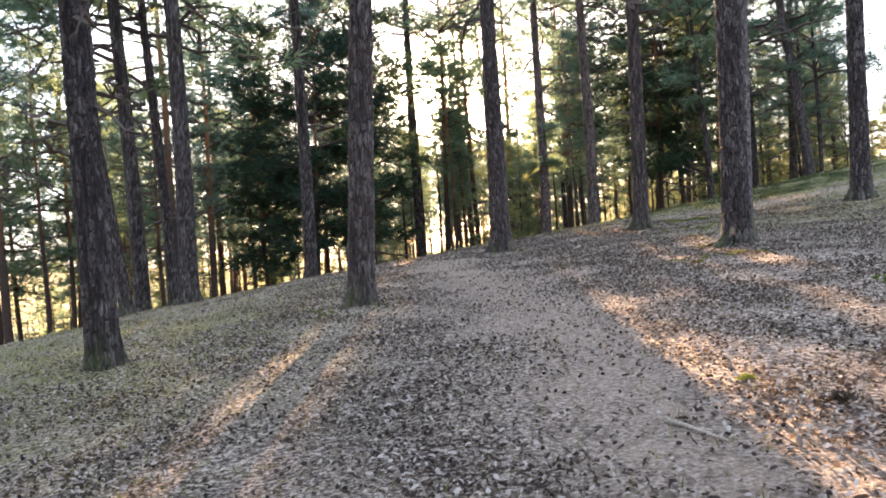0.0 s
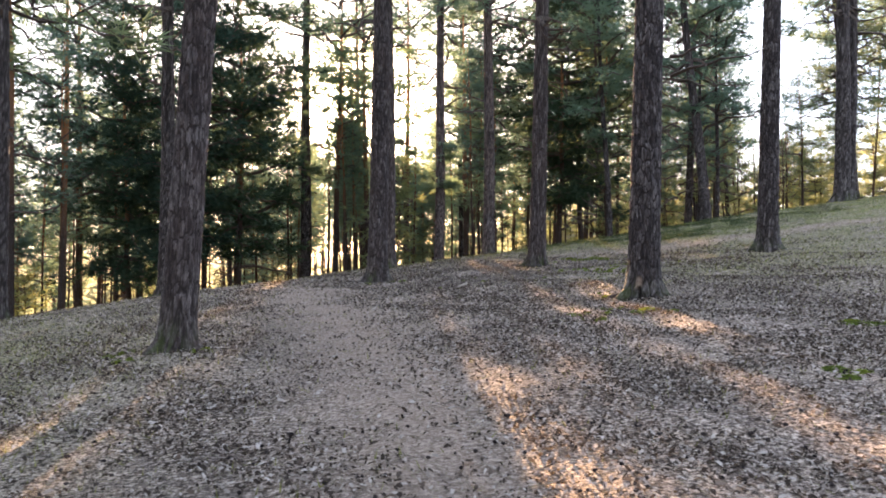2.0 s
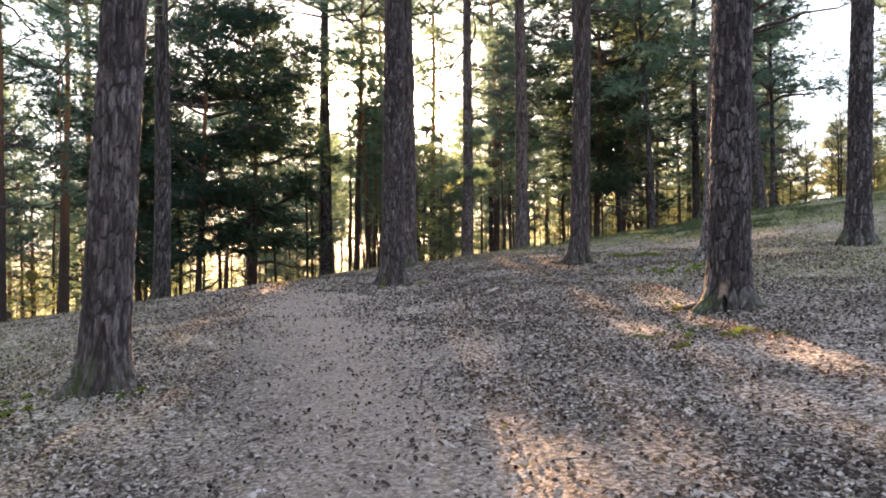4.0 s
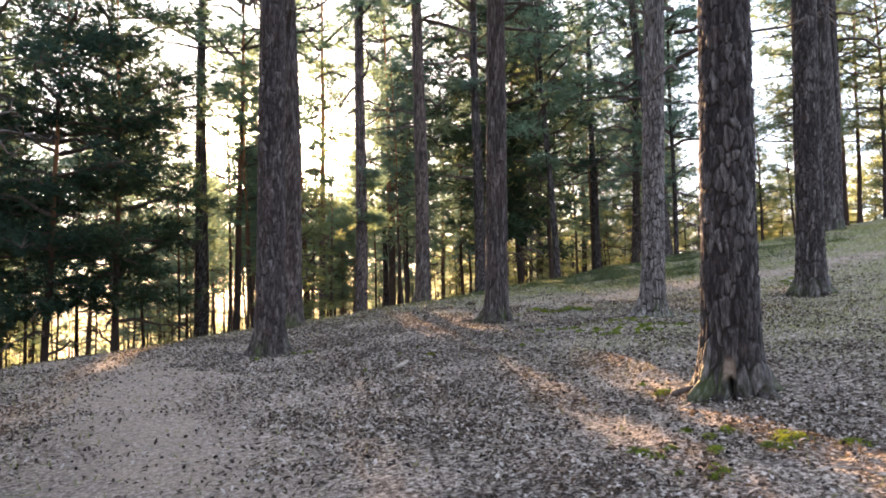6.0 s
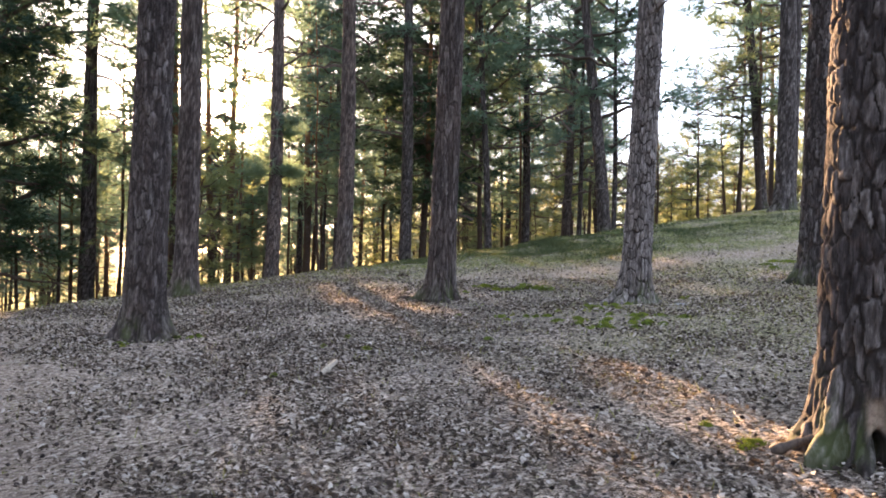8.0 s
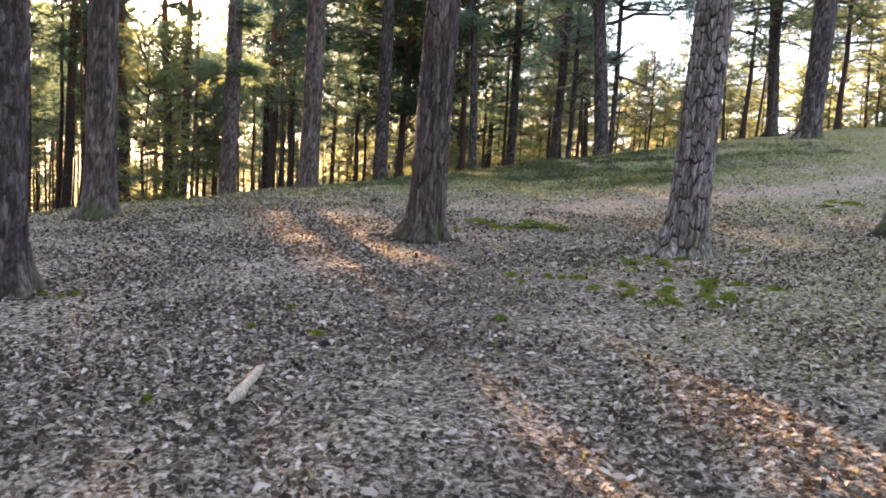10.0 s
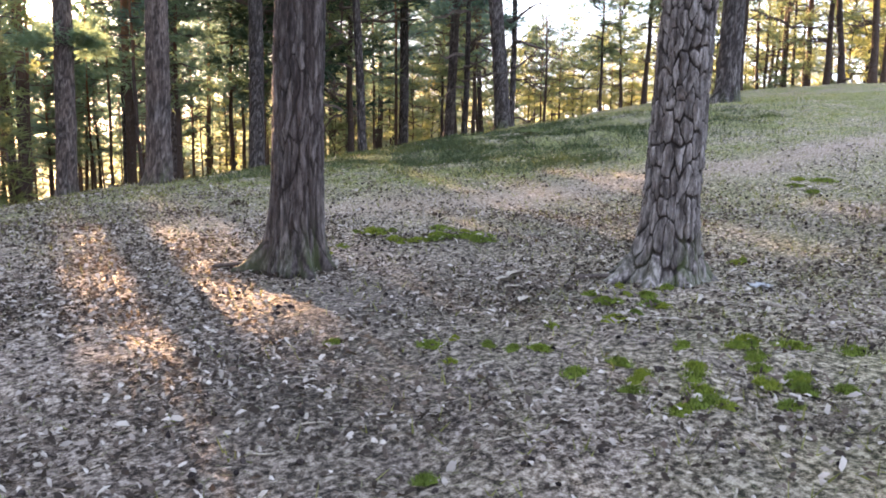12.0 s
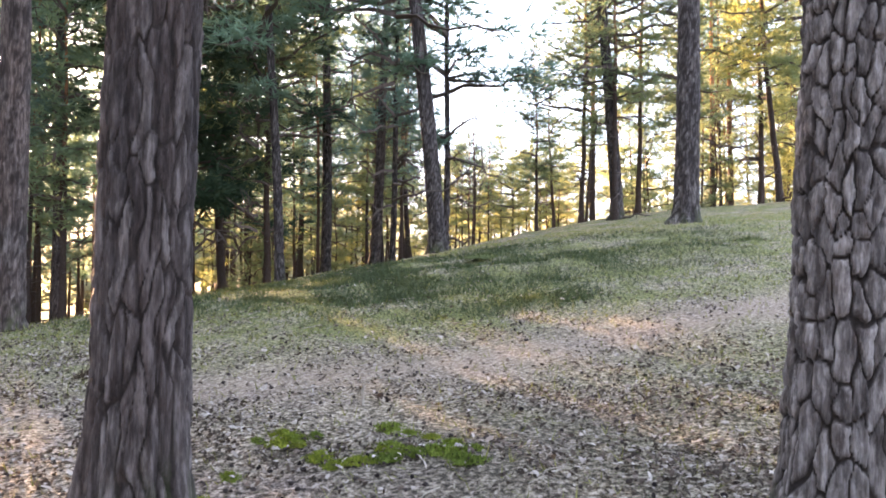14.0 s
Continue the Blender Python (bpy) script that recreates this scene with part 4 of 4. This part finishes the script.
def build_heather():
    rng = np.random.default_rng(16)
    x, y = scatter(rng, 30000, lambda x, y: heather_weight(x, y) ** 1.5, 12.0)
    c = np.stack([x, y, land(x, y) - 0.004], 1)
    v, f = blades(rng, c, np.tile(np.array([[0, 0, 0.4]]), (len(x), 1)), 2, 0.10, 0.012, 0.6)
    v[:, 2] = np.maximum(v[:, 2], land(v[:, 0], v[:, 1]) - 0.004)
    tagged(new("heather", mesh_of("heather", v, f, TURF)), "dark green mossy turf in patches over the knoll", "heather", kind="stuff")


def build_twigs():
    rng = np.random.default_rng(8)
    x, y = scatter(rng, 1500, lambda x, y: 1 - 0.3 * path_weight(x, y))
    pile = Pile()
    for px, py in zip(x, y):
        a, ln = rng.uniform(0, 6.28), rng.uniform(0.06, 0.30)
        q = np.linspace(-0.5, 0.5, 4)
        bx = px + np.cos(a) * ln * q + rng.normal(0, 0.01, 4)
        by = py + np.sin(a) * ln * q + rng.normal(0, 0.01, 4)
        pile.add(*tube(np.stack([bx, by, land(bx, by) + 0.014], 1), np.array([1, 0.9, 0.7, 0.4]) * 0.005, 4))
    tagged(new("twigs", pile.mesh("twigs", DEADWOOD)), "thin grey fallen twigs lying among the leaves", "twigs", kind="stuff")


def build_needles():
    rng = np.random.default_rng(9)
    x, y = scatter(rng, 60000, lambda x, y: 1 - 0.5 * grass_weight(x, y), 2.5)
    n = len(x)
    e, f, up = turns(rng, n, 0.15)
    c = np.stack([x, y, land(x, y) + 0.010 + rng.uniform(0, 0.012, n)], 1)
    ln = rng.uniform(0.02, 0.05, (n, 1))
    v = np.stack([c - e * ln - f * 0.0025, c - e * ln + f * 0.0025, c + e * ln], 1)
    tagged(new("needle_litter", mesh_of("needle_litter", v.reshape(-1, 3), np.arange(3 * n).reshape(-1, 3), STRAW)), "fallen straw-coloured pine needles strewn over the ground", "needle litter", kind="stuff")


build_needles()
build_leaves()
build_cones()
build_grass()
build_heather()
build_twigs()


# ---- single things on the floor ----
def moss_mesh(seed, r):
    """A low cushion of moss with a tufted skin."""
    rng = np.random.default_rng(seed)
    th, q = np.meshgrid(np.linspace(0, 2 * np.pi, 20, endpoint=False), np.linspace(0.02, 1, 7))
    edge = r * (0.85 + 0.25 * np.sin(2 * th + seed) + 0.15 * np.sin(5 * th + 2 * seed))
    x, y = np.cos(th) * q * edge, np.sin(th) * q * edge * 0.75
    z = 0.20 * r * np.sqrt(np.clip(1.02 - q * q, 0, 1)) - 0.012 + rng.normal(0, 0.003, th.shape)
    pile = Pile()
    pts = np.stack([x, y, z], -1).reshape(-1, 3)
    pile.add(pts, grid_faces(20, 7, True))
    pick = pts[rng.integers(0, len(pts), 620)] + rng.normal(0, 0.18 * r, (620, 3)) * np.array([1, 1, 0.12])
    pick[:, 2] = np.maximum(pick[:, 2], -0.004)
    pile.add(*blades(rng, pick, np.tile([[0, 0, 0.6]], (620, 1)), 1, 0.030, 0.010, 0.45))
    return pile.mesh("moss_cushion", MOSS)


MOSS_SPOTS = [
    (5.34, 20.01, 0.07), (5.79, 19.67, 0.10), (6.04, 19.41, 0.11), (6.21, 19.20, 0.08), (6.15, 18.84, 0.10), (6.91, 19.38, 0.10), (7.36, 19.50, 0.12),
    (7.80, 19.95, 0.16), (6.66, 18.40, 0.17), (7.16, 18.57, 0.13), (6.82, 18.77, 0.08), (6.36, 18.65, 0.12), (7.36, 22.36, 0.16), (7.73, 22.38, 0.22),
]
MOSS_MORE = [
    (7.04, 22.93, 0.20), (6.49, 19.45, 0.07), (7.26, 19.87, 0.12), (7.50, 19.70, 0.10), (4.88, 12.43, 0.22), (4.12, 12.34, 0.12), (6.60, 18.15, 0.20),
    (3.64, 19.00, 0.06), (3.69, 18.36, 0.06), (3.31, 18.63, 0.06), (5.05, 18.39, 0.06), (7.37, 19.53, 0.10), (2.65, 17.44, 0.06), (4.54, 13.17, 0.14),
    (4.38, 12.65, 0.10), (4.98, 14.57, 0.12), (2.09, 5.35, 0.10), (6.35, 22.75, 0.18), (7.1, 18.25, 0.2), (6.95, 18.05, 0.14), (7.55, 22.36, 0.26), (7.66, 22.30, 0.22), (7.25, 22.55, 0.2), (6.90, 22.90, 0.24),
    (6.60, 10.50, 0.28), (6.90, 10.42, 0.24), (4.80, 8.25, 0.20), (4.92, 12.70, 0.20), (4.00, 12.85, 0.14), (9.15, 20.20, 0.14), (12.3, 21.9, 0.30),
    (-1.92, 12.40, 0.18), (-1.12, 12.32, 0.14), (-1.95, 11.90, 0.12), (1.88, 20.28, 0.13), (1.32, 20.10, 0.12),
]
MOSS_MESHES = [moss_mesh(k, 1.0 * 0.14) for k in range(4)]
MOSS_RNG = np.random.default_rng(14)
MOSS_ALL = []
for x, y, r in MOSS_SPOTS + MOSS_MORE:
    for _ in range(1 if r < 0.11 else 4):
        off = MOSS_RNG.normal(0, 0.9 * r, 2) if r >= 0.11 else (0, 0)
        MOSS_ALL.append((x + off[0], y + off[1], r if r < 0.11 else r * MOSS_RNG.uniform(0.3, 0.65)))
for k, (x, y, r) in enumerate(MOSS_ALL):
    ob = new("moss_cushion", MOSS_MESHES[k % 4])
    s = 0.84 * r / 0.14
    ob.location, ob.rotation_euler, ob.scale = (x, y, height(x, y) + 0.004), (0, 0, k * 1.9), (s, s, 0.6 + 0.4 * s)
    tagged(ob, "small bright green moss cushion among dead leaves", "moss", "moss cushions")


def stick(name, a, b, r, label, seed, lift=0.0, fork=False, material=None):
    """A crooked stick that lies on the ground from a to b."""
    rng = np.random.default_rng(seed)
    q = np.linspace(0, 1, 9)
    wob = np.cumsum(rng.normal(0, 0.012, (9, 2)), axis=0)
    x, y = a[0] + (b[0] - a[0]) * q + wob[:, 0], a[1] + (b[1] - a[1]) * q + wob[:, 1]
    z = land(x, y) + r * 0.8 + 0.012 + lift * q
    pile = Pile()
    rad = r * (1 - 0.45 * q) * rng.uniform(0.85, 1.15, 9)
    rad[0] *= 0.55
    rad[-1] *= 0.4
    pts = np.stack([x, y, z], 1)
    pile.add(*tube(pts, rad, 8))
    if fork:
        d = (pts[6] - pts[4]) * 0.9 + np.array([0.05, -0.04, 0.03])
        pile.add(*tube([pts[4], pts[4] + d * 0.6, pts[4] + d * 1.3], [r * 0.5, r * 0.4, r * 0.15], 6))
    o = np.array([x[0], y[0], z[0]])
    pile.v = [v - o for v in pile.v]
    ob = new(name, pile.mesh(name, material or DEADWOOD, True))
    ob.location = o
    return tagged(ob, label, "stick")


stick("broken_branch", (2.99, 17.13), (3.24, 17.66), 0.034, "short pale barkless broken branch lying on leaves", 1)
stick("fallen_stick", (1.30, 4.66), (1.46, 4.17), 0.017, "curved dark fallen stick on the trodden path", 2, fork=True)
stick("fallen_stick", (4.50, 14.21), (4.26, 13.70), 0.010, "thin pale stick with a fork near the pine's foot", 3, fork=True)
stick("fallen_stick", (7.95, 19.16), (8.02, 18.80), 0.016, "short grey stick lying in the leaves", 4)
stick("fallen_stick", (7.05, 19.35), (7.35, 18.95), 0.008, "thin bent pale twig beside the moss", 5)
stick("fallen_stick", (2.80, 17.9), (2.72, 18.3), 0.010, "small grey stick lying among leaves", 6)
stick("surface_root", (0.80, 21.0), (1.28, 20.65), 0.022, "gnarled brown root that surfaces beside the pine", 7, material=LIMB)
stick("surface_root", (5.02, 14.28), (5.32, 14.12), 0.036, "thick curved root at the scarred pine's foot", 8, lift=0.06, material=LIMB)
stick("surface_root", (7.50, 20.45), (7.95, 20.2), 0.022, "dark root stretching from the leaning pine", 9, material=LIMB)
stick("surface_root", (5.25, 22.5), (5.7, 22.3), 0.022, "brown root stretching from the furrowed pine", 10, lift=0.02, material=LIMB)


def bark_flake(x, y, size, turn, seed):
    """A curled flat flake of pine bark."""
    rng = np.random.default_rng(seed)
    u, v = np.meshgrid(np.linspace(-1, 1, 7), np.linspace(-1, 1, 5))
    px = u * size * (1 - 0.25 * np.abs(v)) + rng.normal(0, 0.004, u.shape)
    py = v * size * 0.35 + rng.normal(0, 0.004, u.shape)
    top = 0.016 + 0.35 * size * v * v * 0.5 + rng.normal(0, 0.002, u.shape)
    pile = Pile()
    pile.add(np.stack([px, py, top], -1).reshape(-1, 3), grid_faces(7, 5))
    pile.add(np.stack([px * 0.96, py * 0.96, top - 0.010], -1).reshape(-1, 3), grid_faces(7, 5)[:, ::-1])
    ob = new("bark_flake", pile.mesh("bark_flake", DEADWOOD, True))
    ob.location, ob.rotation_euler = (x, y, height(x, y) + 0.006), (0, 0, turn)
    tagged(ob, "pale curled flake of bark lying on leaves", "bark", "bark flakes")


for k, (x, y, size, turn) in enumerate(((7.22, 20.86, 0.10, 0.3), (7.05, 20.75, 0.08, 0.1), (6.82, 20.17, 0.09, 0.5), (6.95, 20.5, 0.07, -0.3), (5.3, 21.1, 0.06, 1.0), (7.4, 20.9, 0.06, 0.6))):
    bark_flake(x, y, size, turn, 60 + k)


def crumpled_paper():
    """A crumpled white scrap."""
    rng = np.random.default_rng(12)
    u, v = np.meshgrid(np.linspace(-1, 1, 9), np.linspace(-1, 1, 6))
    z = 0.03 + 0.022 * np.abs(np.sin(3 * u + v)) + rng.normal(0, 0.006, u.shape)
    x, y = u * 0.08 + rng.normal(0, 0.006, u.shape), v * 0.05 + rng.normal(0, 0.006, u.shape)
    pile = Pile()
    pile.add(np.stack([x, y, z], -1).reshape(-1, 3), grid_faces(9, 6))
    pile.add(np.stack([x, y, z - 0.004], -1).reshape(-1, 3), grid_faces(9, 6)[:, ::-1])
    mat, n, l, bsdf = nodes_of("white_paper", 0.7)
    tc = n.new("ShaderNodeTexCoord").outputs["Object"]
    r = ramp(n, [(0.3, (0.20, 0.20, 0.20)), (0.7, (0.36, 0.36, 0.37))])
    l.new(noise_of(n, l, tc, 22), r.inputs[0])
    l.new(r.outputs[0], bsdf.inputs["Base Color"])
    ob = new("paper_scrap", pile.mesh("paper_scrap", mat))
    ob.location, ob.rotation_euler = (8.47, 19.55, height(8.47, 19.55) - 0.012), (0.1, 0, -0.5)
    tagged(ob, "crumpled white paper scrap dropped among the leaves", "litter")


crumpled_paper()


def peg():
    """A cut wooden peg that stands up out of the ground."""
    v, f = tube([(0, 0, -0.05), (0.002, 0, 0.06), (0.004, 0.002, 0.13), (0.005, 0.002, 0.16)], [0.014, 0.013, 0.012, 0.007], 8)
    ob = new("wooden_peg", mesh_of("wooden_peg", v, f, DEADWOOD, True))
    ob.location = (7.84, 23.51, height(7.84, 23.51))
    tagged(ob, "pale thin wooden stub standing up from the ground", "stub")


peg()


def tussock(x, y, r, seed, label):
    """A dark hump of turf with ragged grass."""
    rng = np.random.default_rng(seed)
    th, q = np.meshgrid(np.linspace(0, 2 * np.pi, 18, endpoint=False), np.linspace(0.02, 1, 6))
    edge = r * (1 + 0.2 * np.sin(2 * th + seed) + 0.12 * np.sin(5 * th))
    px, py = np.cos(th) * q * edge, np.sin(th) * q * edge * 0.7
    pz = 0.20 * r * np.sqrt(np.clip(1.02 - q ** 2, 0, 1)) * (1 + 0.35 * np.sin(2 * th + seed) * q) - 0.03 + rng.normal(0, 0.010, th.shape)
    pts = np.stack([px, py, pz], -1).reshape(-1, 3)
    pile = Pile()
    pile.add(pts, grid_faces(18, 6, True))
    pile.add(*blades(rng, pts[rng.integers(0, len(pts), 160)], np.tile([[0, 0, 0.5]], (160, 1)), 2, 0.09, 0.008, 0.5))
    ob = new("turf_hump", pile.mesh("turf_hump", TURF if r > 0.2 else CONES))
    ob.location = (x, y, height(x, y))
    tagged(ob, label, "turf", "turf humps")


tussock(14.0, 29.55, 0.42, 1, "dark ragged hump of turf on the mossy knoll")
tussock(6.41, 25.95, 0.14, 2, "small dark lump of turf on the ground")
tussock(2.38, 4.62, 0.13, 3, "dark lump of old wood and turf beside the path")
tussock(17.6, 26.4, 0.30, 4, "low dark hump of turf on the slope")
